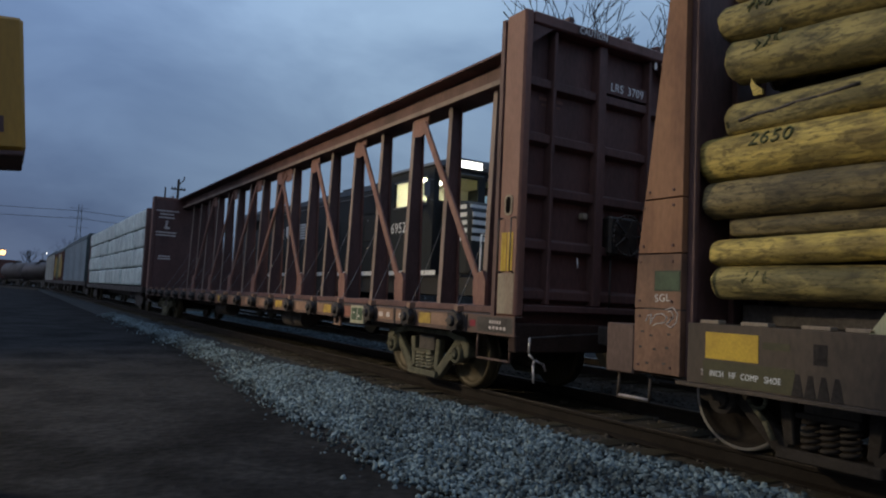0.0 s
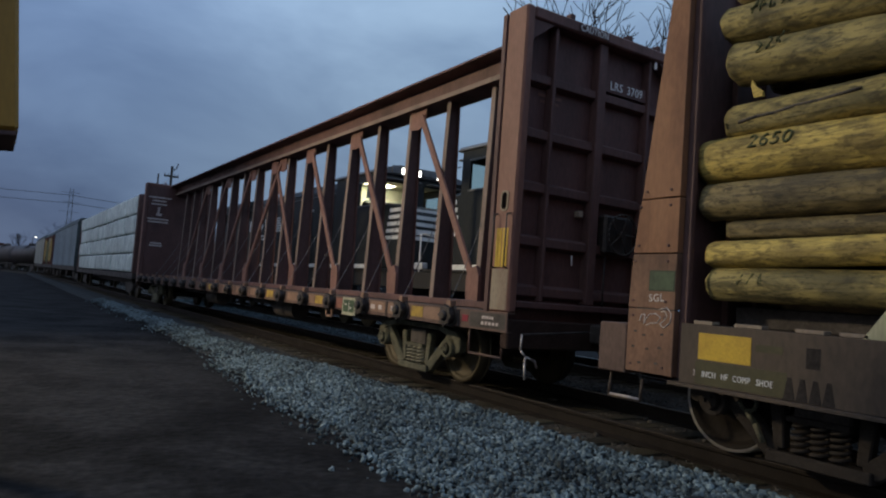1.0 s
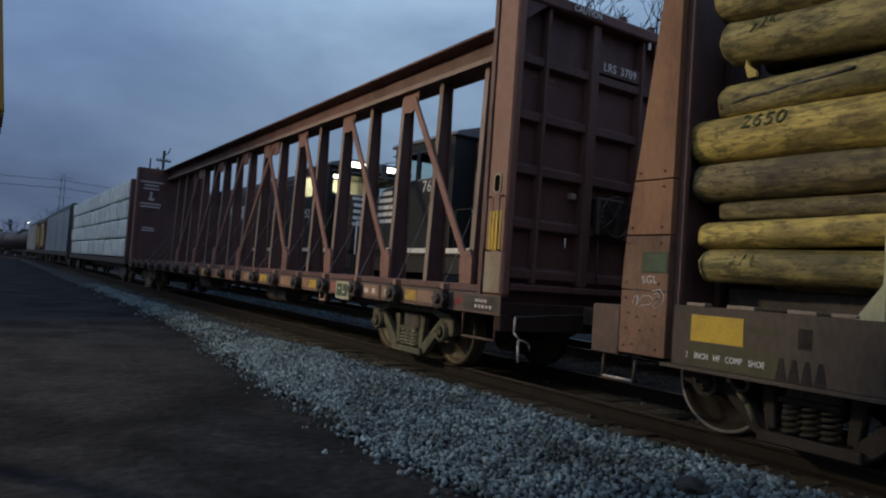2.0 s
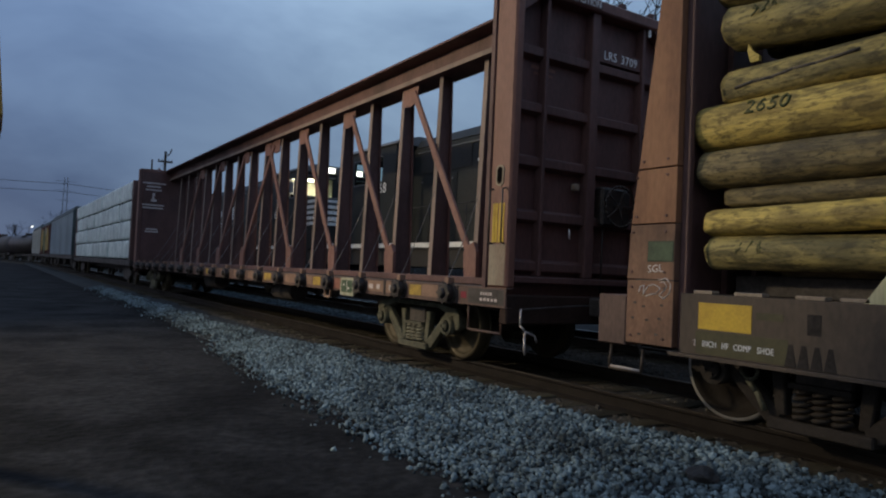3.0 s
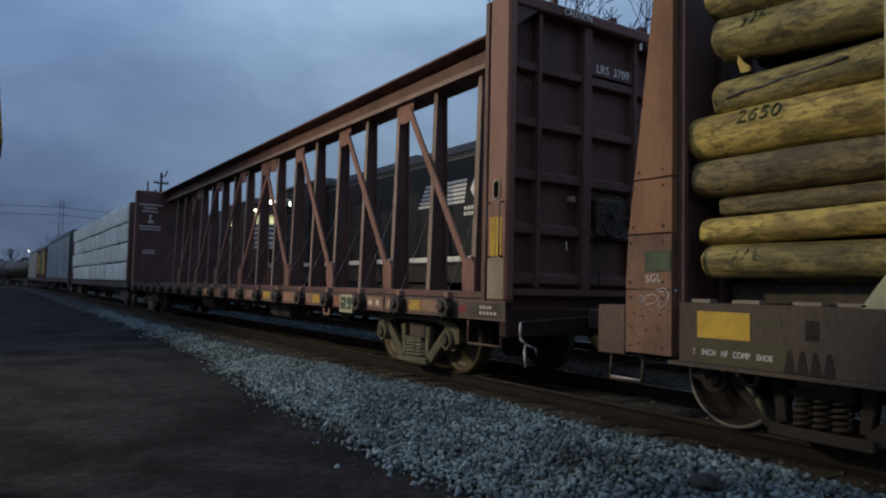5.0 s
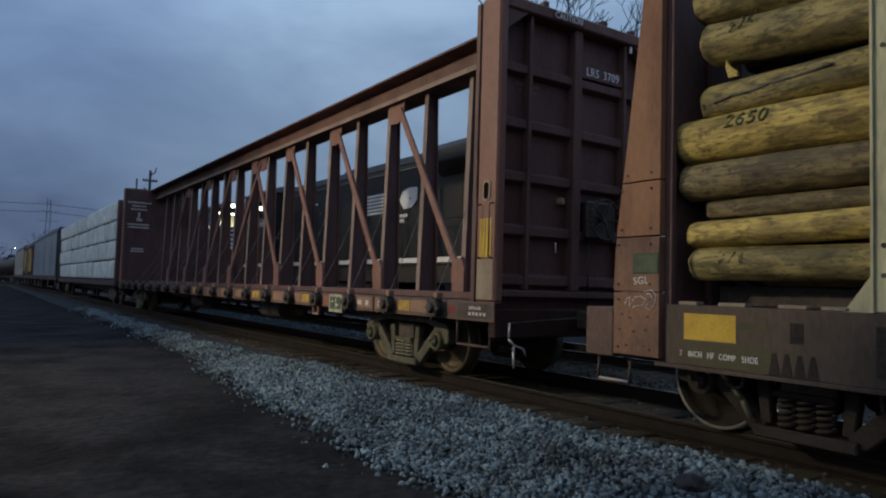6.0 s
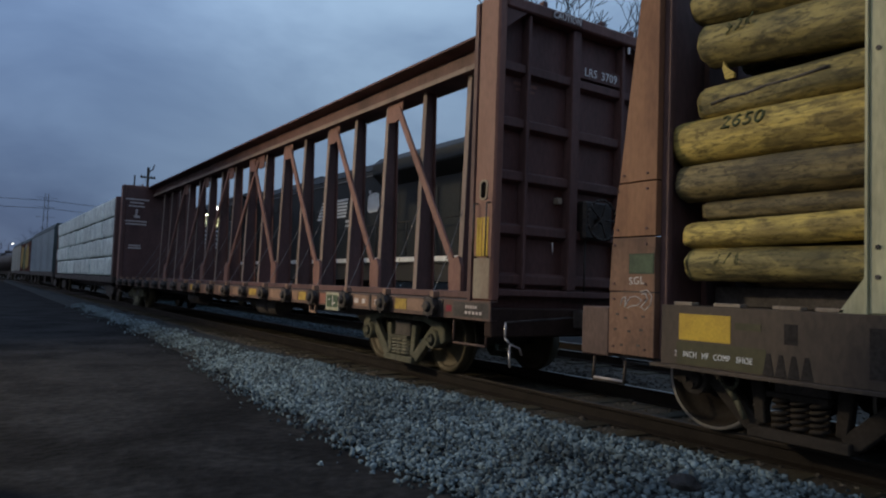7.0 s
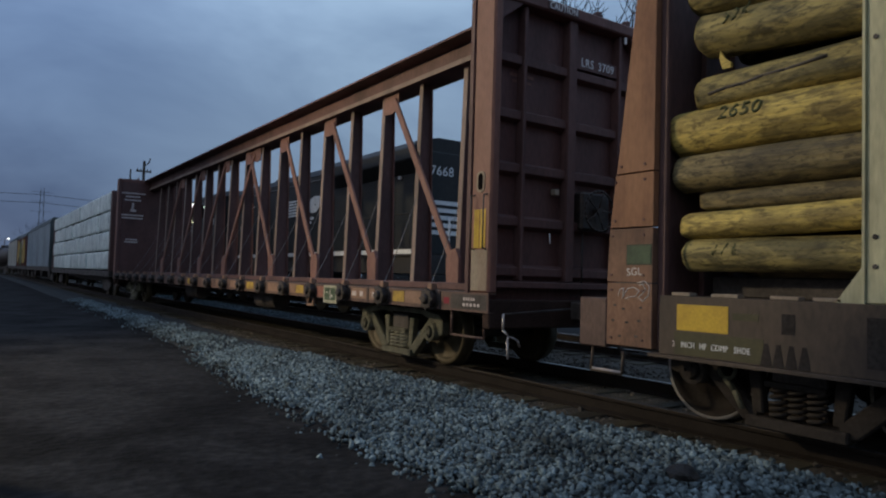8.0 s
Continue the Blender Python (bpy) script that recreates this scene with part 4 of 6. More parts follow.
# ---- the pole car ----
def pole_log(parent, name, x, z, r, y0, y1, mat, dz=0.0, dx=0.0, seed=0, taper=0.94):
    """A peeled pole: slightly crooked, tapered, with an uneven round and worn ends."""
    bm = bmesh.new()
    sides, steps = 28, 40
    rings = []
    for i in range(steps + 1):
        f = i / steps
        y = y0 + (y1 - y0) * (f ** 2.0)
        rr = r * (1 + (taper - 1) * f)
        if i == 0:
            rr *= 0.86
        f = (y - y0) / (y1 - y0)
        ring = []
        for k in range(sides):
            a = 2 * math.pi * k / sides
            w = 1 + 0.12 * noise.noise((math.cos(a) * 1.3 + seed, math.sin(a) * 1.3, y * 0.9)) + 0.05 * noise.noise((math.cos(a) * 3 + seed, math.sin(a) * 3, y * 2.5))
            yy = y + (0.02 * noise.noise((math.cos(a) * 2, math.sin(a) * 2, seed)) if i == 0 else 0)
            if i == 1:
                yy = y0 - 0.035
            ring.append(bm.verts.new((x + dx * f + rr * w * math.cos(a) + 0.03 * noise.noise((seed, y * 0.4, 1)), yy, z + dz * f + rr * w * math.sin(a))))
        rings.append(ring)
    for a, b in zip(rings, rings[1:]):
        for k in range(sides):
            bm.faces.new((a[k], a[(k + 1) % sides], b[(k + 1) % sides], b[k])).smooth = True
    bm.faces.new(rings[0])
    bm.faces.new(rings[-1][::-1])
    return part(name, bm, mat, parent)


def pole_car():
    Y0 = -2.30
    car = thing("bulkhead_flatcar", 0, Y0, 0, "brown bulkhead flatcar with an orange end plate and stakes", "freight car")
    # coordinates from the inner face of the bulkhead; the car runs to -y
    bh = part("bulkhead", B((-1.28, 1.28, -0.02, 0.02, 0.9, 4.75)), "red_dark", car, "dark ribbed end bulkhead")
    for x in (-0.7, -0.25, 0.25, 0.7):
        part("inner_rib", B((x - 0.05, x + 0.05, -0.08, -0.021, 1.1, 4.7)), "red_dark", bh, "", 0.006)
    for s in (-1, 1):
        levels = [(0.62, 1.20, 0.50, 0.50), (1.20, 1.70, 0.505, 0.475), (1.70, 2.20, 0.475, 0.415), (2.20, 4.75, 0.41, 0.09)]
        for z0, z1, w0, w1 in levels:
            bm = bmesh.new()
            prism(bm, [(-0.02, z0 + 0.006), (w0, z0 + 0.006), (w1, z1 - 0.006), (-0.02, z1 - 0.006)], "x", s * 1.40, s * 1.285)
            pl = part("end_plate", bm, "orange_dirty" if z1 < 1.8 else "orange", bh, "faded orange tapered end plate", 0.004)
            for i in range(2):
                for yy in (0.08, w0 - 0.06):
                    zz = z0 + 0.07 if i == 0 else z1 - 0.07
                    if z1 > 4 and i:
                        continue
                    bm = bmesh.new()
                    tube(bm, (s * 1.399, yy, zz), (s * 1.412, yy, zz), 0.012, sides=6)
                    part("rivet", bm, "red_dark", pl)
        part("plate_shadow_gap", B((min(s * 1.395, s * 1.36), max(s * 1.395, s * 1.36), -0.015, 0.40, 1.19, 1.212)), "steel", bh)
        part("edge_angle", B((min(s * 1.335, s * 1.28), max(s * 1.335, s * 1.28), -0.10, -0.022, 0.62, 4.75)), "red_dark", bh, "dark inner edge angle", 0.006)
    for yy, zz in ((0.10, 0.98), (0.30, 0.96), (0.40, 0.99), (0.12, 0.86), (0.26, 0.84), (0.42, 0.85), (0.15, 0.72), (0.34, 0.71)):
        part("keyhole", B((-1.4035, -1.3995, yy - 0.017, yy + 0.017, zz - 0.008, zz + 0.010)), "steel", bh)
    part("panel_rim", B((-1.403, -1.399, -0.012, 0.272, 1.362, 1.546)), "green_edge", bh)
    part("stencil_panel", B((-1.406, -1.4035, 0.0, 0.26, 1.374, 1.536)), "green", bh, "dark green stencil panel")
    lettering("chalk_letters", "SGL", 0.098, "chalk", bh, on_side(-1.404, 0.180, 1.298, 4), 0.002, "chalked letters")
    bm = bmesh.new()
    curve = [(0.36, 1.08), (0.34, 1.14), (0.30, 1.15), (0.31, 1.06), (0.29, 1.10), (0.25, 1.15), (0.18, 1.16), (0.12, 1.13), (0.16, 1.08), (0.24, 1.07), (0.28, 1.05)]
    rod(bm, [(-1.403, y, z) for y, z in curve], 0.004, 5)
    curve = [(0.14, 1.20), (0.06, 1.22), (0.01, 1.17), (0.02, 1.09), (0.08, 1.04), (0.13, 1.07), (0.09, 1.10), (0.05, 1.14), (0.08, 1.19), (0.12, 1.18)]
    rod(bm, [(-1.403, y, z) for y, z in curve], 0.004, 5)
    part("chalk_drawing", bm, "chalk", bh, "chalk scribble")
    part("end_sill", B((-1.40, 1.40, 0.502, 0.85, 0.59, 1.05)), "sill_red", car, "brown end sill box", 0.012)
    part("end_sill_web", B((-1.30, 1.30, 0.1, 0.50, 0.66, 1.0)), "red_dark", car)
    # deck, side sills
    L = 19.0
    part("deck", B((-1.36, 1.36, -L, -0.1, 1.04, 1.10)), "deck", car, "worn dark plank deck")
    for s in (-1, 1):
        bm = bmesh.new()
        x0 = s * 1.40
        prism(bm, [(x0, 0.60), (x0, 1.10), (x0 - s * 0.10, 1.10), (x0 - s * 0.10, 1.085), (x0 - s * 0.016, 1.08), (x0 - s * 0.016, 0.60)], "y", -L, -0.1)
        part("side_sill", bm, "sill", car, "deep brown side sill with streaked paint", 0.003)
        part("sill_flange", B((min(s * 1.43, s * 1.28), max(s * 1.43, s * 1.28), -L, 0.0, 0.565, 0.598)), "sill", car, "", 0.004)
    part("center_sill", B((-0.3, 0.3, -L, 0.1, 0.55, 1.0)), "steel", car)

    def patch(name, y0, y1, z0, z1, mat, label, lift=0.004):
        return part(name, B((-1.400 - lift, -1.399, y1, y0, z0, z1)), mat, car, label)
    patch("yellow_panel", -0.284, -0.763, 0.815, 1.032, "yellow", "bright yellow painted panel")
    patch("green_tint_panel", -0.26, -1.06, 0.612, 0.80, "olive", "dull olive stencil field", 0.003)
    for text, y, mark in (("2", -0.255, "stencil"), ("INCH", -0.395, "white"), ("HF", -0.540, "white"), ("COMP", -0.690, "white"), ("SHOE", -0.885, "white")):
        lettering("brake_shoe_stencil", text, 0.070, mark, car, on_side(-1.4045, y, 0.695) @ Matrix.Diagonal((0.74, 1, 1, 1)), 0.002, "white stencilled word of a brake shoe notice")
    patch("faded_bar", -0.80, -1.02, 0.93, 0.985, "olive", "faded stencil")
    # slot, jack slots and pocket are flat patches; dark colour stands for shade inside
    patch("slot_hole", -1.20, -1.30, 0.85, 1.0, "under", "flat dark patch standing for shade in a sill slot", 0.003)
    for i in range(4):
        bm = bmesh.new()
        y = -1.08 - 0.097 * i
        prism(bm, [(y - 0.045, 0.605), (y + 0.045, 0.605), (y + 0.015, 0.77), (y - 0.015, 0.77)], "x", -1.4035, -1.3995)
        part("jack_slot", bm, "under", car, "flat dark wedge standing for shade in a tapered opening")
    part("sill_pocket", B((-1.404, -1.399, -2.5, -1.79, 0.67, 1.01)), "under", car, "flat dark patch standing for shade in the recess below the stake")
    for y0, y1 in ((-0.22, -0.40), (-0.60, -0.84), (-1.1, -1.32), (-1.42, -1.62)):
        part("stake_pocket_lip", B((-1.395, -1.30, y1, y0, 1.101, 1.13)), "grey_panel", car, "worn bare edge of a stake pocket", 0.004)
    # stakes
    for y in (-1.78, -4.6, -7.4, -10.2, -13.0):
        for s in (-1, 1):
            st = part("stake", B((min(s * 1.40, s * 1.28), max(s * 1.40, s * 1.28), y - 0.30, y, 1.101, 4.55)), "stake", car, "pale weathered steel stake", 0.01)
            part("stake_flange", B((min(s * 1.42, s * 1.30), max(s * 1.42, s * 1.30), y + 0.001, y + 0.018, 1.101, 4.55)), "stake", st)
            bm = bmesh.new()
            prism(bm, [(y + 0.019, 1.101), (y + 0.20, 1.101), (y + 0.019, 1.36)], "x", s * 1.395, s * 1.375)
            part("gusset", bm, "stake", st)
            for z in (1.35, 1.55, 2.9, 3.4):
                bm = bmesh.new()
                tube(bm, (s * 1.399, y - 0.06, z), (s * 1.41, y - 0.06, z), 0.018, sides=6)
                part("bolt", bm, "steel", st)
    # added timbers that keep the sky from showing between deck and poles
    for x in (-0.75, 0.0, 0.75):
        part("gap_block", B((x - 0.12, x + 0.12, -L + 1.0, -0.25, 1.101, 1.275)), "steel", car, "dark timber added to block sky light under the load", 0.01)
    for y in (-2.0, -3.4, -6.0, -8.6, -11.2):
        part("bunk", B((-1.25, 1.25, y - 0.12, y + 0.12, 1.276, 1.31)), "steel", car, "dark timber bunk under the load", 0.01)
    bm = bmesh.new()
    rod(bm, [(-1.365, 0.345, 0.376), (-1.365, 0.70, 0.376)], 0.012)
    part("step_tread", bm, "iron", car, "bright worn step bar")
    bm = bmesh.new()
    rod(bm, [(-1.34, 0.34, 0.56), (-1.36, 0.34, 0.36), (-1.36, 0.72, 0.36), (-1.34, 0.72, 0.58)], 0.014)
    part("sill_step", bm, "sill", car, "bent round-bar sill step")
    bm = bmesh.new()
    ring = [(-1.12 + 0.01 * (q % 2), -0.57 + 0.075 * math.cos(q * math.pi / 7), 0.50 + 0.07 * math.sin(q * math.pi / 7)) for q in range(6, 15)]
    rod(bm, ring, 0.016, 6)
    rod(bm, [(-1.11, -0.55, 0.43), (-1.10, -0.63, 0.34), (-1.09, -0.70, 0.20)], 0.024, 7)
    part("brake_hanger", bm, "truck", car, "worn brake hanger beside the wheel")
    coupler(car, 0.84, 1)
    # near truck and wheels take darker colours for the shade below the car
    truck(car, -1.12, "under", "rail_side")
    truck(car, -L + 2.2)
    return car


def pole_load():
    """Poles in tiers; the outer ones stand as they lie against the stakes."""
    Y0 = -2.30
    outer = [  # z, radius, near-end y, material, drop towards -y, x shift
        (1.455, 0.143, -0.205, "log_dull", 0.0, 0.0), (1.705, 0.114, -0.185, "log", 0.02, 0.0), (1.925, 0.085, -0.31, "log_bark", 0.0, 0.10),
        (2.180, 0.162, -0.09, "log_bark", 0.0, 0.0), (2.540, 0.203, -0.05, "log", 0.0, -0.01), (2.862, 0.150, -0.27, "log_dull", 0.012, 0.05),
        (3.390, 0.192, -0.29, "log_dull", -0.10, 0.0), (3.755, 0.165, -0.20, "log_dull", -0.10, 0.03), (4.06, 0.15, -0.3, "log_bark", -0.06, 0.05)]
    rng = random.Random(4)
    for i, (z, r, y, mat, dz, dx) in enumerate(outer):
        o = thing("log", 0, 0, 0, "peeled yellow-brown utility pole lying in the load" if mat != "log_bark" else "mildewed brown utility pole lying in the load", "log", "poles on the flatcar")
        o.matrix_basis = pose(-1.265 + r + dx, Y0 + y, z)
        pole_log(o, "pole_body", 0, 0, r, 0, -13.5 - rng.random(), mat, dz * 13.5, 0, i * 3.7)
        if i == 4:
            lettering("pole_mark", "2650", 0.180, "ink", o, on_side(-r * 0.92, -0.70, r * 0.42) @ pose(0, 0, 0, -26, 0, 0), 0.012, "green inked number")
        if i in (0, 6, 7):
            for k in range(6 if i == 7 else 3):
                bm = bmesh.new()
                yy = -0.30 - 0.085 * k
                for stroke in range(2):
                    pts = []
                    for q in range(3):
                        a = rng.uniform(-0.1, 0.75)
                        pts.append((-r * 1.01 * math.cos(a), yy - rng.uniform(0, 0.06), r * 1.01 * math.sin(a)))
                    rod(bm, pts, 0.008, 5)
                part("ink_mark", bm, "ink", o, "illegible inked mark")
        if i == 5:
            bm = bmesh.new()
            rod(bm, [(-r * 1.0, -0.16, -0.035), (-r * 1.0, -0.33, -0.012), (-r * 1.0, -0.48, -0.010), (-r * 1.0, -0.66, 0.018), (-r * 1.0, -0.84, 0.022), (-r * 0.99, -1.15, 0.055)], 0.014, 6)
            part("split", bm, "steel", o, "long dark drying split")
        if i == 6:
            bm = bmesh.new()
            prism(bm, [(-0.21, -0.26), (-0.22, -0.20), (-0.25, -0.26), (-0.32, -0.32), (-0.32, -0.36), (-0.24, -0.36)], "x", -0.10, -0.07)
            part("splinter", bm, "log", o, "broken splinter")
    for col in range(1, 7):
        zz = 1.44
        while zz < 3.9 + 0.3 * math.sin(col):
            r = rng.uniform(0.13, 0.18)
            if col == 1 and 2.75 < zz < 3.3:
                zz += 0.3
                continue
            o = thing("log", -1.22 + col * 0.36, Y0 - rng.uniform(0.3, 0.75), zz, "peeled utility pole inside the stacked load", "log", "poles on the flatcar")
            # inner poles take the dark wood in place of shade between the outer ones
            pole_log(o, "pole_body", 0, 0, r, 0, -13.0 - rng.random(), "log_bark", 0, 0, col * 9.1 + zz)
            zz += 2 * r + 0.01


# ---- the locomotives on the next track ----
def locomotive(number, label, lit):
    """A six-axle road locomotive, nose to -y, its cab front at y = 0."""
    loco = thing("locomotive", TRACK_2, 0, 0, label, "locomotive", "coupled locomotives")
    fr = part("underframe", B((-1.5, 1.5, -2.1, 20.2, 1.30, 1.74), (-1.55, 1.55, -1.5, 19.9, 1.741, 1.80)), "black_mat", loco, "black steel underframe", 0.01)
    for s in (-1, 1):
        part("sill_stripe", B((min(s * 1.56, s * 1.545), max(s * 1.56, s * 1.545), -0.3, 19.8, 1.80, 1.92)), "loco_white", fr, "white walkway edge stripe")
    bm = bmesh.new()
    prism(bm, [(-1.3, 1.28), (1.3, 1.28), (1.45, 0.9), (1.2, 0.35), (-1.2, 0.35), (-1.45, 0.9)], "y", 6.6, 11.0)
    part("fuel_tank", bm, "black_mat", loco, "", 0.04)
    # nose
    bm = bmesh.new()
    prism(bm, [(-0.02, 1.80), (-1.35, 1.80), (-1.42, 3.30), (-1.20, 3.66), (-0.02, 3.80)], "x", -1.28, 1.28)
    nose = part("nose", bm, "black", loco, "black wide nose with white stripes", 0.07)
    for k in range(5):
        z = 2.72 + 0.20 * k
        yf = -1.35 - 0.07 * (z - 1.8) / 1.5 - 0.012
        if z > 3.3:
            yf += 0.24 / 0.36 * (z - 3.3)
        for a, b in ((-1.22, -0.15), (-0.10, 1.22)) if k in (1, 2) else ((-1.22, 1.22),):
            part("nose_stripe", B((a, b, yf - 0.004, yf + 0.010, z - 0.055, z + 0.055)), "loco_white", nose, "white nose stripe")
    for s in (-1, 1):
        for k in range(5):
            z = 2.72 + 0.20 * k
            part("nose_stripe", B((min(s * 1.287, s * 1.279), max(s * 1.287, s * 1.279), -1.30 + 0.02 * k, -0.30 - 0.05 * k, z - 0.055, z + 0.055)), "loco_white", nose, "white nose stripe")
    bm = bmesh.new()
    for s in (-1, 1):
        rod(bm, [(s * 1.35, -2.0, 1.3), (s * 1.35, -2.0, 2.75), (s * 1.0, -2.0, 2.80), (s * 0.45, -2.0, 2.75), (s * 0.45, -2.0, 1.8)], 0.022)
    part("handrail", bm, "loco_white", loco, "white front handrails")
    part("pilot", B((-1.45, 1.45, -2.16, -2.101, 0.35, 1.72)), "black_mat", loco, "", 0.01)
    for s in (-1, 1):
        part("ditch_light", B((s * 1.15 - 0.10, s * 1.15 + 0.10, -2.17, -2.05, 1.82, 2.0)), "loco_white", loco, "ditch light housing", 0.02)
    # cab: hollow, with real window openings
    zf, zr = 1.81, 4.72
    cab = part("cab", B((-1.52, 1.52, 0.0, 0.06, zf, 3.78), (-1.52, 1.52, 0.0, 0.06, 4.46, zr), (-1.52, -1.36, 0.0, 0.06, 3.781, 4.459), (1.36, 1.52, 0.0, 0.06, 3.781, 4.459), (-0.12, 0.12, 0.0, 0.06, 3.781, 4.459)), "black", loco, "black crew cab")
    for s in (-1, 1):
        a, b = sorted((s * 1.52, s * 1.46))
        part("cab_side", B((a, b, 0.061, 2.9, zf, 3.72), (a, b, 0.061, 2.9, 4.42, zr), (a, b, 0.061, 0.35, 3.721, 4.419), (a, b, 1.15, 1.32, 3.721, 4.419), (a, b, 2.15, 2.9, 3.721, 4.419)), "black", cab)
        for y0, y1 in ((0.35, 1.15), (1.32, 2.15)):
            part("side_window", B((a + 0.025, a + 0.035, y0, y1, 3.721, 4.419)), "glass", cab, "cab side window")
            for z0 in (3.68, 4.42):
                part("window_frame", B((min(s * 1.535, s * 1.50), max(s * 1.535, s * 1.50), y0 - 0.03, y1 + 0.03, z0, z0 + 0.04)), "roof", cab)
    for a, b in ((-1.36, -0.12), (0.12, 1.36)):
        part("windshield", B((a, b, 0.02, 0.03, 3.781, 4.459)), "glass", cab, "cab windshield pane")
    part("cab_back", B((-1.459, 1.459, 2.84, 2.9, zf, zr)), "cab_in", cab, "cream cab rear wall")
    part("cab_rear_skin", B((-1.52, 1.52, 2.901, 2.93, zf, zr)), "black", cab)
    part("cab_floor", B((-1.459, 1.459, 0.061, 2.839, 2.4, 2.46)), "black_mat", cab)
    part("cab_lining", B((-1.459, 1.459, 0.061, 2.839, 4.66, 4.70), (-1.459, -1.44, 0.2, 2.83, 2.5, 3.70), (1.44, 1.459, 0.2, 2.83, 2.5, 3.70)), "cab_in", cab, "cream cab lining")
    part("cab_locker", B((-0.55, -0.1, 2.62, 2.838, 2.461, 4.16), (0.35, 0.85, 2.66, 2.838, 2.461, 4.05)), "roof", cab, "grey electrical lockers", 0.02)
    part("cab_seat", B((-1.15, -0.65, 1.1, 1.6, 2.461, 3.1), (-1.15, -0.65, 1.6, 1.72, 3.101, 3.95), (0.65, 1.15, 1.1, 1.6, 2.461, 3.1), (0.65, 1.15, 1.6, 1.72, 3.101, 3.95)), "black_mat", cab, "dark crew seats", 0.04)
    part("control_desk", B((0.2, 1.3, 0.2, 0.8, 2.461, 3.72)), "roof", cab, "", 0.03)
    bm = bmesh.new()
    prism(bm, [(-1.60, 4.70), (-1.50, 4.80), (-0.9, 4.97), (0.9, 4.97), (1.50, 4.80), (1.60, 4.70), (1.55, 4.68), (-1.55, 4.68)], "y", -0.16, 3.05)
    part("cab_roof", bm, "roof", cab, "grey cab roof with a drip edge", 0.02)
    part("roof_box", B((-0.5, 0.5, 0.9, 2.1, 4.971, 5.08)), "black", cab, "", 0.03)
    part("sun_visor", B((-1.45, -0.15, -0.30, -0.02, 4.50, 4.53), (0.15, 1.45, -0.30, -0.02, 4.50, 4.53)), "roof", cab)
    part("number_board", B((-1.15, -0.30, -0.20, -0.162, 4.70, 4.93), (0.30, 1.15, -0.20, -0.162, 4.70, 4.93), (-0.299, 0.299, -0.19, -0.162, 4.74, 4.90)), "roof", cab, "lamp and number board housing", 0.01)
    if lit:
        part("ceiling_lamp", B((-0.9, 0.1, 1.9, 2.3, 4.63, 4.658)), "cab_lamp", cab, "glowing cab ceiling lamp")
        for x0, x1 in ((-0.82, -0.16), (0.44, 0.98)):
            part("number_lamp", B((x0, x1, -0.212, -0.201, 4.705, 4.885)), "lamp_white", cab, "lit white number board")
        for x in (0.02, 0.26):
            bm = bmesh.new()
            tube(bm, (x, -0.20, 4.82), (x, -0.235, 4.82), 0.07, 0.085, sides=14)
            part("headlight", bm, "roof", cab, "unlit headlight")
    for s in (-1, 1):
        bm = bmesh.new()
        rod(bm, [(s * 1.55, -0.02, 3.75), (s * 1.80, -0.10, 3.80), (s * 1.80, -0.10, 4.25), (s * 1.55, -0.02, 4.30)], 0.012)
        box(bm, s * 1.80 - 0.08, s * 1.80 + 0.08, -0.13, -0.09, 3.83, 4.22)
        part("mirror", bm, "roof", cab, "cab side mirror")
    # hood
    hood = part("hood", B((-0.95, 0.95, 2.931, 19.4, 1.81, 4.60)), "black", loco, "long black engine hood", 0.04)
    bm = bmesh.new()
    prism(bm, [(-0.95, 4.601), (-0.80, 4.86), (-0.45, 4.93), (0.45, 4.93), (0.80, 4.86), (0.95, 4.601)], "y", 2.95, 14.0)
    part("hood_roof", bm, "black", hood, "", 0.02)
    bm = bmesh.new()
    prism(bm, [(-0.96, 4.02), (-1.34, 4.32), (-1.34, 4.64), (-1.10, 4.84), (-0.5, 4.98), (0.5, 4.98), (1.10, 4.84), (1.34, 4.64), (1.34, 4.32), (0.96, 4.02)], "y", 14.0, 19.36)
    part("radiator", bm, "black", hood, "flared black radiator housing", 0.03)
    for w, y0, y1, z in ((0.45, 7.2, 8.4, 5.06), (0.40, 4.0, 5.4, 5.02), (0.35, 10.6, 12.2, 5.02)):
        part("exhaust_box", B((-w, w, y0, y1, 4.931, z)), "black_mat", hood, "", 0.03)
    for s in (-1, 1):
        for k in range(16):
            y = 3.3 + 0.98 * k
            part("hood_door", B((min(s * 0.965, s * 0.951), max(s * 0.965, s * 0.951), y, y + 0.90, 2.0, 3.75)), "black", hood, "", 0.006)
        part("intake_grille", B((min(s * 0.97, s * 0.951), max(s * 0.97, s * 0.951), 3.4, 5.8, 3.85, 4.42)), "black_mat", hood, "dark intake grille")
        part("hood_ledge", B((min(s * 0.985, s * 0.951), max(s * 0.985, s * 0.951), 3.2, 13.9, 4.44, 4.47)), "roof", hood, "pale ledge along the hood")
        for k in range(7):
            y = 3.5 + 1.5 * k
            bm = bmesh.new()
            tube(bm, (s * 0.966, y, 3.62), (s * 0.99, y, 3.62), 0.03, sides=8)
            part("door_latch", bm, "roof", hood)
        # side emblem: slanted bars and a plain shape
        y0 = 9.45
        for k in range(6):
            z = 3.34 + 0.105 * k
            sh = 0.07 * k
            part("emblem_bar", B((min(s * 0.972, s * 0.966), max(s * 0.972, s * 0.966), y0 + sh, y0 + 2.2 + sh * 0.3, z - 0.034, z + 0.034)), "loco_white", hood, "white slanted stripe")
        bm = bmesh.new()
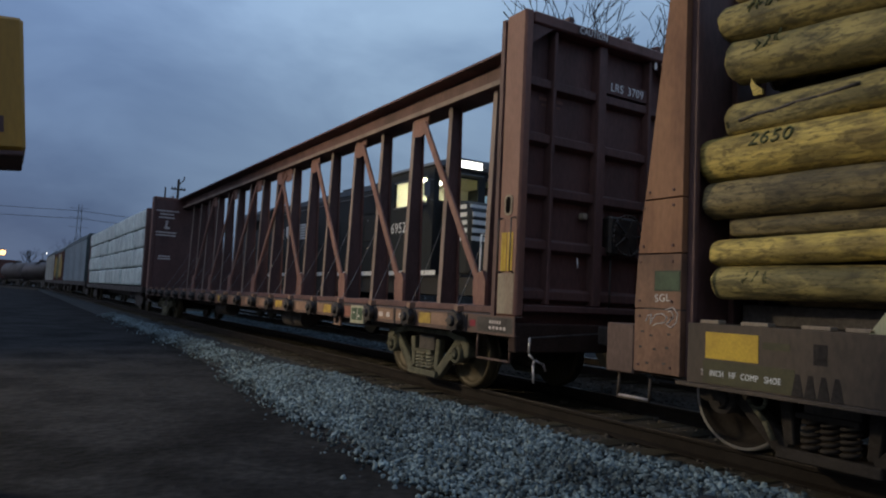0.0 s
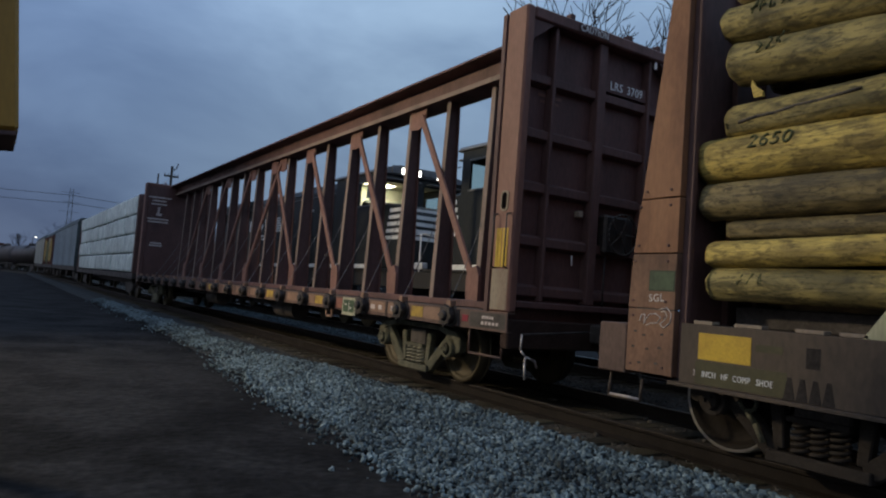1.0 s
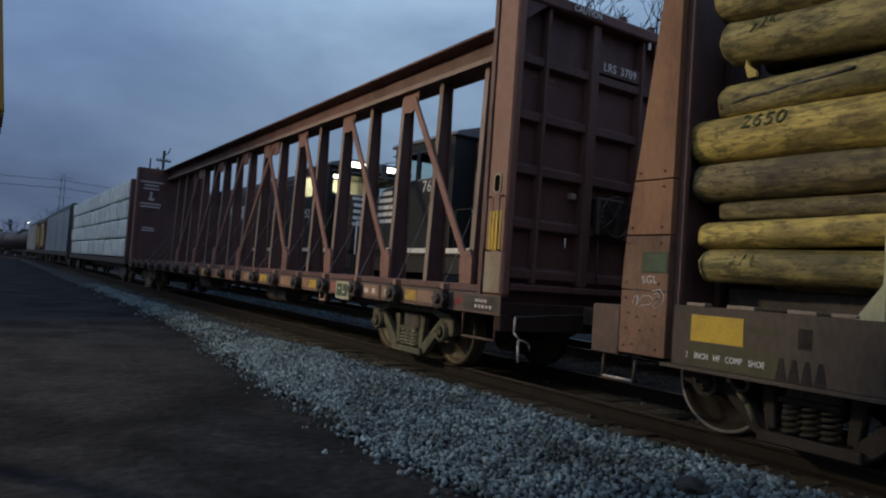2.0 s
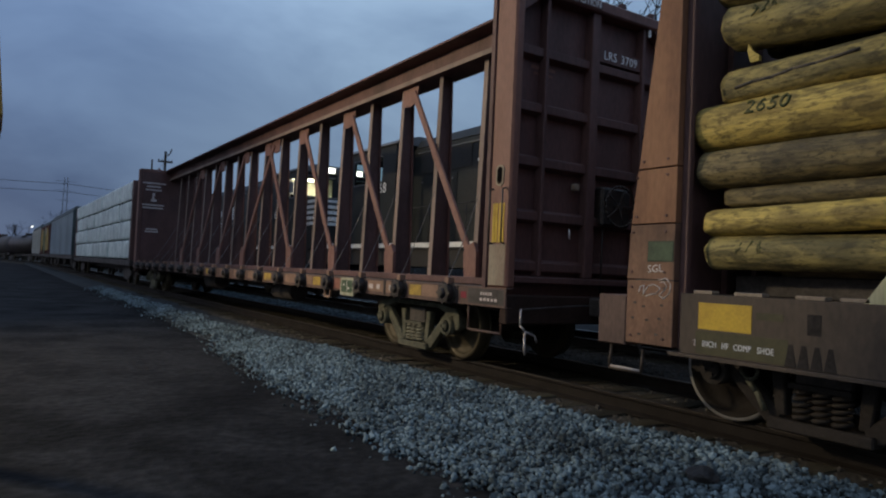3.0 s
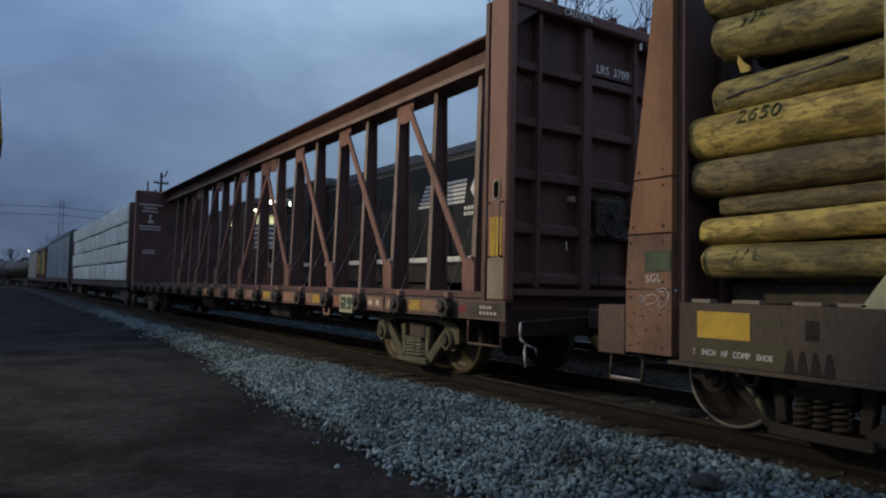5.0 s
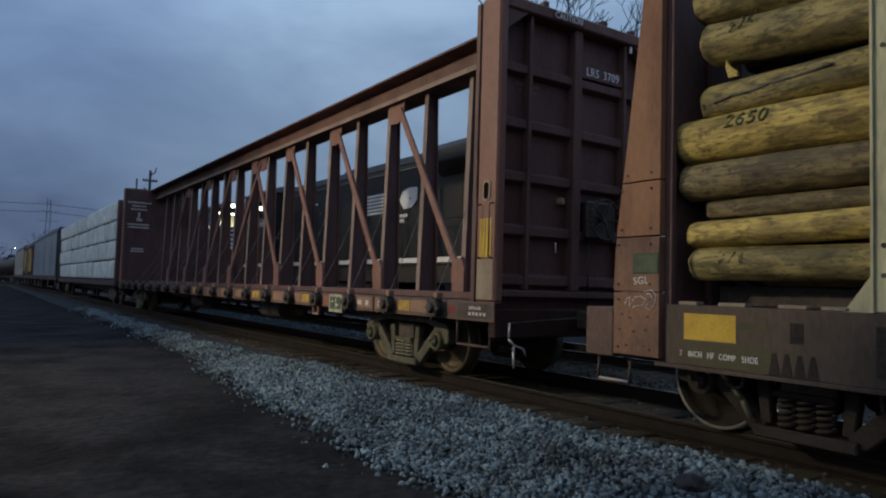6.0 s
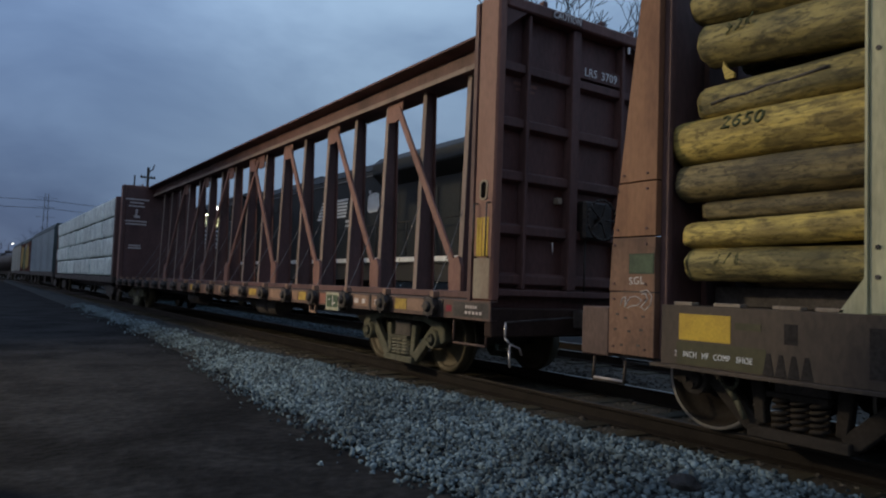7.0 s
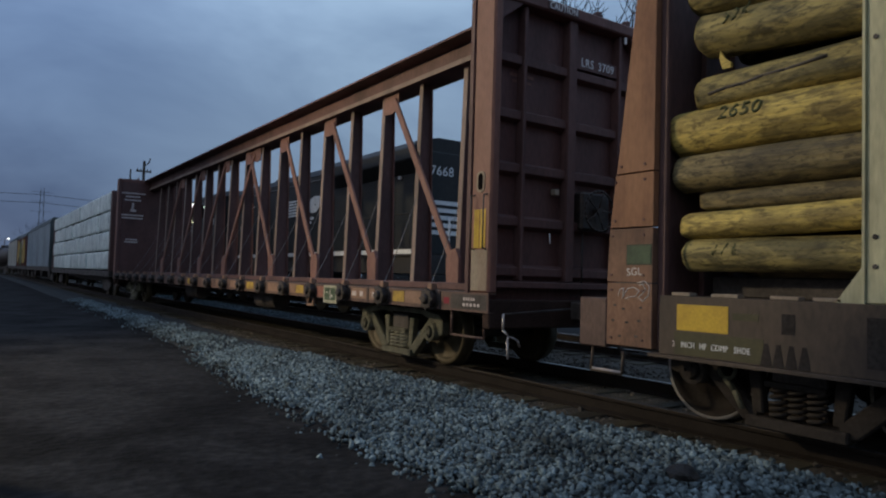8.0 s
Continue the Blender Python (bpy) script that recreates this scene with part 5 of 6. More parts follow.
        prism(bm, [(y0 + 0.4 + 2.05, 3.60), (y0 + 0.4 + 2.30, 3.34), (y0 + 0.4 + 2.70, 3.36), (y0 + 0.4 + 3.0, 3.55), (y0 + 0.4 + 3.0, 3.90), (y0 + 0.4 + 2.55, 3.92), (y0 + 0.4 + 2.20, 3.84)], "x", s * 0.966, s * 0.972)
        part("emblem", bm, "loco_white", hood, "plain white emblem shape")
        bm = bmesh.new()
        prism(bm, [(y0 + 0.4 + 3.25, 3.40), (y0 + 0.4 + 3.40, 3.33), (y0 + 0.4 + 3.85, 3.34), (y0 + 0.4 + 4.0, 3.50), (y0 + 0.4 + 3.95, 3.86), (y0 + 0.4 + 3.80, 3.92), (y0 + 0.4 + 3.40, 3.92), (y0 + 0.4 + 3.28, 3.80)], "x", s * 0.966, s * 0.972)
        part("emblem", bm, "loco_white", hood, "plain white emblem shape")
        for k, (w, z) in enumerate(((0.75, 3.16), (0.55, 3.02))):
            for q in range(5):
                part("emblem_bar", B((min(s * 0.972, s * 0.966), max(s * 0.972, s * 0.966), y0 + 2.2 + w * q / 5, y0 + 2.2 + w * (q + 0.72) / 5, z - 0.045, z + 0.045)), "loco_white", hood, "illegible white writing")
        for y in (6.2, 13.3, 18.2):
            part("hood_light", B((min(s * 1.02, s * 0.966), max(s * 1.02, s * 0.966), y - 0.06, y + 0.06, 3.92, 4.0)), "loco_white", hood, "small white walkway light")
        # walkway railing
        bm = bmesh.new()
        ys = [3.1 + 1.65 * i for i in range(11)]
        for y in ys:
            tube(bm, (s * 1.48, y, 1.80), (s * 1.48, y, 2.85), 0.018, sides=6)
        tube(bm, (s * 1.48, ys[0], 2.85), (s * 1.48, ys[-1], 2.85), 0.018, sides=6)
        part("walkway_railing", bm, "black_mat", loco, "thin black walkway railing")
        yn, zn = (1.86, 3.12) if lit else (1.98, 3.50)
        m = on_side(-1.524, yn, zn) if s < 0 else pose(1.524, yn, zn, 90, 0, 90)
        lettering("cab_number", number, 0.42, "loco_white", cab, m, 0.003, "white cab number")
    # rear end: number and stripes
    if lit == 0:
        m = Matrix.Translation((0.40, 19.412, 4.06)) @ pose(0, 0, 0, 90, 0, 180)
        lettering("end_number", number, 0.36, "loco_white", hood, m, 0.004, "white end number")
        for k in range(5):
            z = 2.42 + 0.20 * k
            part("end_stripe", B((-0.80, 0.80 - 0.03 * k, 19.401, 19.412, z - 0.055, z + 0.055)), "loco_white", hood, "white end stripe")
        for s in (-1, 1):
            bm = bmesh.new()
            rod(bm, [(s * 1.35, 20.1, 1.3), (s * 1.35, 20.1, 2.75), (s * 0.6, 20.1, 2.78), (s * 0.6, 20.1, 1.8)], 0.022)
            part("rear_handrail", bm, "loco_white", loco, "white rear handrail")
    # trucks and wheels
    sets = []
    for y in (3.0, 14.6):
        for s in (-1, 1):
            bm = bmesh.new()
            prism(bm, [(y - 2.2, 0.62), (y - 2.0, 0.95), (y + 2.0, 0.95), (y + 2.2, 0.62), (y + 2.1, 0.45), (y - 2.1, 0.45)], "x", s * 1.15, s * 0.98)
            part("truck_frame", bm, "black_mat", loco, "black truck side frame", 0.02)
        for dy in (-1.7, 0.0, 1.7):
            bm = bmesh.new()
            tube(bm, (-0.9, 0, 0), (0.9, 0, 0), 0.10, sides=12)
            for s in (-1, 1):
                tube(bm, (s * 0.70, 0, 0), (s * 0.84, 0, 0), 0.50, sides=28)
            box(bm, 0.845, 0.85, -0.3, 0.3, -0.05, 0.05)
            w = part("wheelset", bm, "wheel", loco, "rusty wheels on one axle")
            sets.append((w, y + dy))
    for y, way in ((-2.16, -1), (20.2, 1)):
        part("coupler", B((-0.12, 0.12, min(y, y + way * 0.14), max(y, y + way * 0.14), 0.72, 1.0)), "steel", loco, "rusty knuckle coupler", 0.02)
    return loco, sets


# ---- the cars further along the near track ----
def lumber_car():
    y0, y1 = 26.1, 50.0
    car = thing("loaded_centerbeam_flatcar", 0, y0, 0, "dark flatcar with end bulkheads under wrapped lumber", "freight car")
    L = y1 - y0
    part("deck", B((-1.38, 1.38, 0, L, 0.85, 1.10)), "steel", car, "dark grimy deck", 0.01)
    part("center_sill", B((-0.35, 0.35, 0, L, 0.55, 0.849)), "steel", car)
    for y in (0.0, L - 0.3):
        part("bulkhead", B((-1.38, 1.38, y, y + 0.3, 1.101, 4.55)), "red_dark", car, "dark end bulkhead", 0.02)
    part("center_beam", B((-0.12, 0.12, 0.301, L - 0.301, 1.101, 4.6)), "red_dark", car)
    for y in (2.6, L - 2.6):
        far_truck(car, y)
    n = 7
    w = (L - 0.8) / n
    proto = None
    jit = random.Random(9)
    for s in (-1, 1):
        for c in range(4):
            for i in range(n):
                z = 1.12 + c * 0.86
                y = 0.4 + i * w
                if proto is None:
                    bm = bmesh.new()
                    box(bm, -0.60, 0.60, 0.02, w - 0.02, 0.0, 0.80)
                    bmesh.ops.subdivide_edges(bm, edges=bm.edges[:], cuts=5, use_grid_fill=True)
                    for v in bm.verts:
                        if 0.1 < v.co.z < 0.78:
                            v.co.x += 0.04 * noise.noise((v.co.y * 2.1, v.co.z * 3, 1)) * (1 if v.co.x > 0 else -1)
                        v.co.z += 0.015 * noise.noise((v.co.y * 1.3, 0.0, v.co.x))
                    proto = thing("lumber_bundle", 0, 0, 0, "white plastic-wrapped lumber bundle stacked on a flatcar", "lumber", "wrapped lumber on the flatcar")
                    for fc in bm.faces:
                        fc.smooth = abs(fc.normal.x) > 0.5
                    part("wrap", bm, "wrap", proto, "", 0.02)
                    for yr in (0.4, w - 0.5):
                        part("runner", B((-0.58, 0.58, yr, yr + 0.1, -0.035, -0.006)), "pole_wood", proto)
                    proto.matrix_basis = pose(s * 0.76, y0 + y, z + 0.036)
                else:
                    copy_thing(proto, pose(s * (0.76 + jit.uniform(-0.035, 0.03)), y0 + y + jit.uniform(-0.03, 0.03), z + 0.036, 0, 0, jit.uniform(-0.5, 0.5)))
    return car


def far_truck(car, y):
    """A plain freight truck for cars that stay far off."""
    bm = B((-0.9, 0.9, y - 0.2, y + 0.2, 0.4, 0.62))
    for s in (-1, 1):
        prism(bm, [(y - 1.1, 0.42), (y - 1.1, 0.6), (y - 0.5, 0.75), (y + 0.5, 0.75), (y + 1.1, 0.6), (y + 1.1, 0.42), (y + 0.5, 0.2), (y - 0.5, 0.2)], "x", s * 1.06, s * 0.95)
    t = part("truck", bm, "steel", car, "", 0.02)
    for s in (-1, 1):
        for e in (-0.89, 0.89):
            bm = bmesh.new()
            tube(bm, (s * 0.71, y + e, 0.46), (s * 0.84, y + e, 0.46), 0.46, sides=24)
            part("wheel", bm, "wheel", t)


def hopper_car(y0, L, mat, end_mat, label, top=4.75, paint=(), roof="hopper_dark"):
    car = thing("covered_hopper", 0, y0, 0, label, "freight car", "freight cars")
    bm = bmesh.new()
    prism(bm, [(-1.42, 1.25), (-1.45, top - 0.35), (-1.25, top), (1.25, top), (1.45, top - 0.35), (1.42, 1.25)], "y", 0.9, L - 0.9)
    body = part("body", bm, mat, car, "", 0.03)
    bm = bmesh.new()
    prism(bm, [(-1.456, top - 0.36), (-1.26, top + 0.012), (1.26, top + 0.012), (1.456, top - 0.36), (1.46, top - 0.44), (-1.46, top - 0.44)], "y", 0.8, L - 0.8)
    part("roof", bm, roof, body, "dark roof edge")
    for y in (0.86, L - 0.9):
        part("end_wall", B((-1.43, 1.43, y, y + 0.035, 0.9, top - 0.3)), end_mat, body, "dark end wall")
    part("side_sill", B((-1.44, 1.44, 0.0, L, 0.9, 1.24)), "steel", car, "", 0.02)
    n = int(L / 1.3)
    for i in range(n):
        y = 1.2 + (L - 2.4) * i / (n - 1)
        part("side_rib", B((-1.49, -1.44, y - 0.04, y + 0.04, 1.26, top - 0.45)), mat, body)
    for k in range(3):
        bm = bmesh.new()
        yc = L * (0.22 + 0.28 * k)
        prism(bm, [(yc - 1.2, 0.895), (yc + 1.2, 0.895), (yc + 0.4, 0.35), (yc - 0.4, 0.35)], "x", -1.0, 1.0)
        part("discharge_bay", bm, "steel", car)
    for y, w, z0, z1, m in paint:
        bm = bmesh.new()
        pts = []
        for i in range(14):
            a = 2 * math.pi * i / 14
            r = 1 + 0.35 * noise.noise((math.cos(a) * 2, math.sin(a) * 2, y))
            pts.append((y + w / 2 * r * math.cos(a), (z0 + z1) / 2 + (z1 - z0) / 2 * r * math.sin(a)))
        prism(bm, pts, "x", -1.497, -1.492)
        part("spray_paint", bm, m, body, "patch of spray paint")
    bm = bmesh.new()
    for x in (-1.3,):
        for k in range(9):
            tube(bm, (x, 0.75, 1.3 + 0.4 * k), (x + 0.4, 0.75, 1.3 + 0.4 * k), 0.012, sides=5)
        tube(bm, (x, 0.75, 1.0), (x, 0.75, top), 0.015, sides=5)
        tube(bm, (x + 0.4, 0.75, 1.0), (x + 0.4, 0.75, top), 0.015, sides=5)
    part("end_ladder", bm, "steel", car)
    for y in (2.3, L - 2.3):
        far_truck(car, y)
    return car


def tank_car(y0, L, mat, label):
    car = thing("tank_car", 0, y0, 0, label, "freight car", "freight cars")
    bm = bmesh.new()
    r = 1.45
    prof = [(0.5, 0.3), (0.6, 0.9), (0.9, 1.25), (1.3, r), (L - 1.3, r), (L - 0.9, 1.25), (L - 0.6, 0.9), (L - 0.5, 0.3)]
    rings = [[bm.verts.new((rr * math.cos(2 * math.pi * i / 32), y, 2.55 + rr * math.sin(2 * math.pi * i / 32))) for i in range(32)] for y, rr in prof]
    for a, b in zip(rings, rings[1:]):
        for i in range(32):
            bm.faces.new((a[i], a[(i + 1) % 32], b[(i + 1) % 32], b[i])).smooth = True
    bm.faces.new(rings[0])
    bm.faces.new(rings[-1])
    part("tank", bm, mat, car)
    bm = bmesh.new()
    tube(bm, (0, L / 2, 3.95), (0, L / 2, 4.4), 0.5, sides=18)
    part("dome", bm, mat, car)
    part("frame", B((-0.4, 0.4, 0, L, 0.75, 1.15), (-1.3, 1.3, 0.4, 1.6, 0.85, 1.149), (-1.3, 1.3, L - 1.6, L - 0.4, 0.85, 1.149)), "steel", car, "", 0.02)
    bm = bmesh.new()
    tube(bm, (-1.2, L / 2 - 1.2, 4.3), (-1.2, L / 2 + 1.2, 4.3), 0.02, sides=6)
    box(bm, -1.3, 1.3, L / 2 - 1.2, L / 2 + 1.2, 3.95, 3.99)
    part("platform", bm, "steel", car)
    for y in (2.0, L - 2.0):
        far_truck(car, y)
    return car


# ---- beyond the train ----
def bare_tree(name, x, y, h, seed, label, spread=0.5, depth=6, thick=0.26):
    """A leafless tree: a tapered trunk that forks again and again into fine twigs."""
    rng = random.Random(seed)
    t = thing(name, x, y, GROUND_Z - 0.05, label, "tree")
    trunk, limbs = bmesh.new(), bmesh.new()

    def grow(p, d, length, r, level):
        steps = 3
        for i in range(steps):
            q = p + d * (length / steps)
            r2 = r * 0.93
            tube(trunk if level == 0 else limbs, p, q, r, r2, sides=8 if level < 2 else (5 if level < 4 else 3), caps=False)
            p, r = q, r2
            d = (d + Vector((rng.uniform(-1, 1), rng.uniform(-1, 1), rng.uniform(-0.4, 0.6))) * 0.15).normalized()
        if level >= depth:
            return
        for k in range(3 if level < 3 else 2):
            e = (d + Vector((rng.uniform(-1, 1), rng.uniform(-1, 1), rng.uniform(-0.25, 0.6))) * (spread + 0.12 * level)).normalized()
            grow(p, e, length * rng.uniform(0.62, 0.82), max(0.020, r * (0.74 if k == 0 else 0.58)), level + 1)
    grow(Vector((0, 0, 0)), Vector((0, 0, 1)), h * 0.27, thick, 0)
    part("trunk", trunk, "bark", t)
    part("crown", limbs, "bark", t, "bare forked branches and twigs")
    return t


def utility_pole(x, y, h, arm=True):
    p = thing("utility_pole", x, y, GROUND_Z, "dark wooden utility pole with a crossarm", "utility pole", "utility poles")
    bm = bmesh.new()
    tube(bm, (0, 0, 0), (0, 0, h), 0.16, 0.11, sides=12)
    part("pole", bm, "pole_wood", p)
    part("crossarm", B((-0.62, 0.62, -0.06, 0.06, h - 1.00, h - 0.86)), "pole_wood", p)
    bm = bmesh.new()
    rod(bm, [(0, 0, h - 0.45), (0.38, 0, h - 0.15), (0.50, 0, h + 0.30)], 0.05)
    part("bracket", bm, "pole_wood", p, "raised line bracket")
    for dx in (-0.55, -0.28, 0.28, 0.55):
        bm = bmesh.new()
        tube(bm, (dx, 0, h - 0.859), (dx, 0, h - 0.70), 0.05, 0.035, sides=8)
        part("insulator", bm, "steel", p)
    return p


def lattice_tower(x, y, h):
    t = thing("lattice_tower", x, y, GROUND_Z, "thin grey steel transmission tower far off", "tower")
    bm = bmesh.new()
    w0, w1 = 0.8, 0.4
    c = [(-1, -1), (1, -1), (1, 1), (-1, 1)]
    n = 9
    for i in range(n):
        f0, f1 = i / n, (i + 1) / n
        a, b = w0 + (w1 - w0) * f0, w0 + (w1 - w0) * f1
        for k in range(4):
            p, q = c[k], c[(k + 1) % 4]
            tube(bm, (p[0] * a, p[1] * a, h * f0), (p[0] * b, p[1] * b, h * f1), 0.06, sides=4)
            tube(bm, (p[0] * a, p[1] * a, h * f0), (q[0] * b, q[1] * b, h * f1), 0.03, sides=4)
    for z in (h * 0.72, h * 0.84, h * 0.95):
        tube(bm, (-2.6, 0, z), (2.6, 0, z), 0.05, sides=4)
    part("lattice", bm, "roof", t)


def wires(name, p, q, sag, r, label):
    w = thing(name, 0, 0, 0, label, "wire", "overhead wires")
    bm = bmesh.new()
    p, q = Vector(p), Vector(q)
    pts = [p.lerp(q, i / 16) - Vector((0, 0, sag * 4 * (i / 16) * (1 - i / 16))) for i in range(17)]
    rod(bm, pts, r, 5)
    part("cable", bm, "roof", w)


def street_lamp(x, y, h, lens, label, arm=(1.2, 0), glow=0.12):
    s = thing("street_lamp", x, y, GROUND_Z, label, "street lamp", "street lamps")
    bm = bmesh.new()
    tube(bm, (0, 0, 0), (0, 0, h + 0.1), 0.11, 0.07, sides=12)
    part("pole", bm, "steel", s)
    bm = bmesh.new()
    rod(bm, [(0, 0, h), (arm[0] * 0.5, arm[1] * 0.5, h + 0.25), (arm[0], arm[1], h + 0.27)], 0.035)
    part("arm", bm, "steel", s)
    hd = part("lamp_head", B((arm[0] - 0.16, arm[0] + 0.32, arm[1] - 0.14, arm[1] + 0.14, h + 0.20, h + 0.34)), "roof", s, "", 0.04)
    # a large emissive globe takes the place of the halo around the lamp
    if glow > 0.3:
        bm = bmesh.new()
        bmesh.ops.create_icosphere(bm, subdivisions=3, radius=glow, matrix=Matrix.Translation((arm[0] + 0.08, arm[1], h + 0.199 - glow)))
        part("globe", bm, lens, hd, "glowing orange globe, oversized to stand for the lamp's halo")
        return s
    part("lens", B((arm[0] - glow, arm[0] + 0.16 + glow, arm[1] - glow, arm[1] + glow, h + 0.199 - glow, h + 0.199)), lens, hd, "glowing lamp lens", 0.02)
    return s


def yellow_box():
    """A raised yellow steel box with a dark underside, on a post."""
    b = thing("equipment_box", -6.66, 0.70, GROUND_Z, "yellow steel equipment box with dark underside on a post", "equipment box")
    zb = 2.28 + 0.42
    bm = B((-0.60, 0.60, 0.0, 1.05, zb, zb + 1.17))
    body = part("box_body", bm, "yellow_box", b, "chipped yellow enamelled sheet", 0.03)
    body.matrix_basis = pose(0, 0, 0, 0, -5.4, 0)
    part("underside", B((-0.585, 0.585, 0.015, 1.04, zb - 0.05, zb - 0.003)), "red_dark", body, "dark rusty underside", 0.01)
    part("vent_hole", B((0.36, 0.44, -0.006, 0.01, zb + 0.15, zb + 0.29)), "red_dark", body, "dark square vent")
    bm = bmesh.new()
    tube(bm, (-0.55, 0.36, 0), (-0.55, 0.36, zb - 0.06), 0.09, sides=14)
    part("post", bm, "steel", b, "dark steel post")
    part("base_plate", B((-0.75, -0.35, 0.16, 0.56, 0.0, 0.03)), "steel", b)
    return b


def far_woods():
    """Leafless woods along the horizon: many thin upright stems and twigs, joined."""
    rng = random.Random(11)
    bm = bmesh.new()
    for i in range(2200):
        a = rng.random()
        x, y = -160 + 420 * a, 330 + rng.uniform(0, 60) - 160 * max(0, a - 0.45)
        h = rng.uniform(3, 6) + 1.5 * noise.noise((x * 0.03, 0, 0))
        tube(bm, (x, y, GROUND_Z), (x + rng.uniform(-1, 1), y, h), 0.5, 0.12, sides=4, caps=False)
        for k in range(4):
            z = h * rng.uniform(0.35, 0.95)
            tube(bm, (x, y, z), (x + rng.uniform(-2.5, 2.5), y, z + rng.uniform(0.4, 1.8)), 0.22, 0.08, sides=3, caps=False)
    return tagged(part("far_woods", bm, "twigs"), "dark leafless woods along the horizon", "woods", kind="stuff")


def dark_lump():
    d = thing("ballast_lump", -2.05, -3.15, float(shoulder_z(-2.05)), "dark lump of tarry stone on the ballast", "stone")
    bm = bmesh.new()
    bmesh.ops.create_icosphere(bm, subdivisions=3, radius=0.11)
    for v in bm.verts:
        v.co *= 1 + 0.35 * noise.noise(v.co * 12)
        v.co.z *= 0.7
        v.co.z += 0.03
    part("stone", bm, "black_mat", d)


def ties():
    bm = B((-1.32, 1.32, -0.11, 0.11, -0.36, -0.165))
    bmesh.ops.bevel(bm, geom=bm.edges[:], offset=0.012, segments=1, affect="EDGES")
    me = bpy.data.meshes.new("tie")
    bm.to_mesh(me)
    bm.free()
    me.materials.append(M["tie"])
    rng = random.Random(2)
    for cx, y0, y1 in ((0.0, -6.0, 46.0), (TRACK_2, -2.0, 40.0)):
        track = thing("track_bed", cx, 0, 0, "row of creosoted wooden ties in dark ballast", "track", "", "structure")
        y = y0
        while y < y1:
            t = new("tie", me)
            t.parent = track
            t.matrix_basis = pose(rng.uniform(-0.04, 0.04), y + rng.uniform(-0.03, 0.03), rng.uniform(-0.012, 0.006), 0, 0, rng.uniform(-1, 1))
            y += 0.53


# ---- build ----
ground_sheet()
ballast_strip("ballast_shoulder", [(-3.6, GROUND_Z - 0.03), (-3.3, -0.41), (-2.0, -0.20), (-1.45, -0.175)], "ballast", "pale blue-grey crushed stone shoulder beside the track", True)
ballast_strip("ballast_bed", [(-1.46, -0.18), (-0.8, -0.185), (0.8, -0.185), (2.2, -0.20), (3.6, -0.185), (5.3, -0.185), (6.4, -0.2), (7.8, GROUND_Z - 0.02)], "ballast_dark", "dark oil-stained ballast between the rails")
centerbeam_car()
pole_car()
pole_load()
LOCO_1, WHEELS_1 = locomotive("6952", "black diesel locomotive with white nose stripes and a lit cab", 1)
LOCO_2, WHEELS_2 = locomotive("7668", "black diesel locomotive with white side emblem, cab unlit", 0)
lumber_car()
hopper_car(51.2, 23.6, "hopper", "hopper_dark", "long pale grey covered hopper with a dark end wall", 4.85)
hopper_car(75.4, 15.6, "rust_car", "rust_car", "brown boxcar covered in yellow and green spray paint", 4.75, ((3.6, 5.0, 1.4, 4.1, "paint_yellow"), (8.2, 5.4, 1.4, 4.0, "paint_green"), (12.4, 4.4, 1.5, 4.2, "paint_yellow"), (6.0, 2.6, 3.0, 4.2, "paint_white")), "hopper_dark")
hopper_car(91.6, 21.0, "hopper_white", "rust_car", "off-white boxcar far along the train", 4.85)


def round_the_bend(car, start):
    """Sets a car on the part of the track past the bend."""
    car.matrix_basis = pose(0, 114, 0, 0, 0, BEND) @ pose(0, start, 0)


round_the_bend(tank_car(0, 15, "tank_black", "black tank car where the train bends away"), 0.6)
round_the_bend(tank_car(0, 15, "tank_white", "grey tank car where the train bends away"), 16.4)
for i in range(3):
    round_the_bend(hopper_car(0, 16, "rust_car", "rust_car", "rust-red freight car far along the train", 4.6, (), "rust_car"), 32.2 + 16.8 * i)
bend_bed()
bare_tree("bare_tree", 17.6, 13.5, 19.0, 3, "leafless tree with forked dark branches behind the train", 0.40, 6, 0.40)
bare_tree("bare_tree", 28.5, 22.0, 25.0, 8, "leafless tree with forked dark branches behind the train", 0.40, 6, 0.48)
bare_tree("bare_tree", -9.4, 70.0, 11.0, 21, "leafless tree standing beside the yard road", 0.5, 5, 0.22)
for x, y, h, s in ((10, 170, 15.5, 31), (14.5, 172, 16, 34), (6.5, 168, 14, 35), (22, 175, 13, 32), (-2, 190, 11, 33)):
    bare_tree("bare_tree", x, y, h, s, "distant leafless tree beyond the train", 0.6, 5, 0.3)
utility_pole(6.3, 60.0, 11.34)
slim = thing("slim_pole", 5.2, 60.0, GROUND_Z, "thin dark pole behind the train", "pole")
slim_bm = bmesh.new()
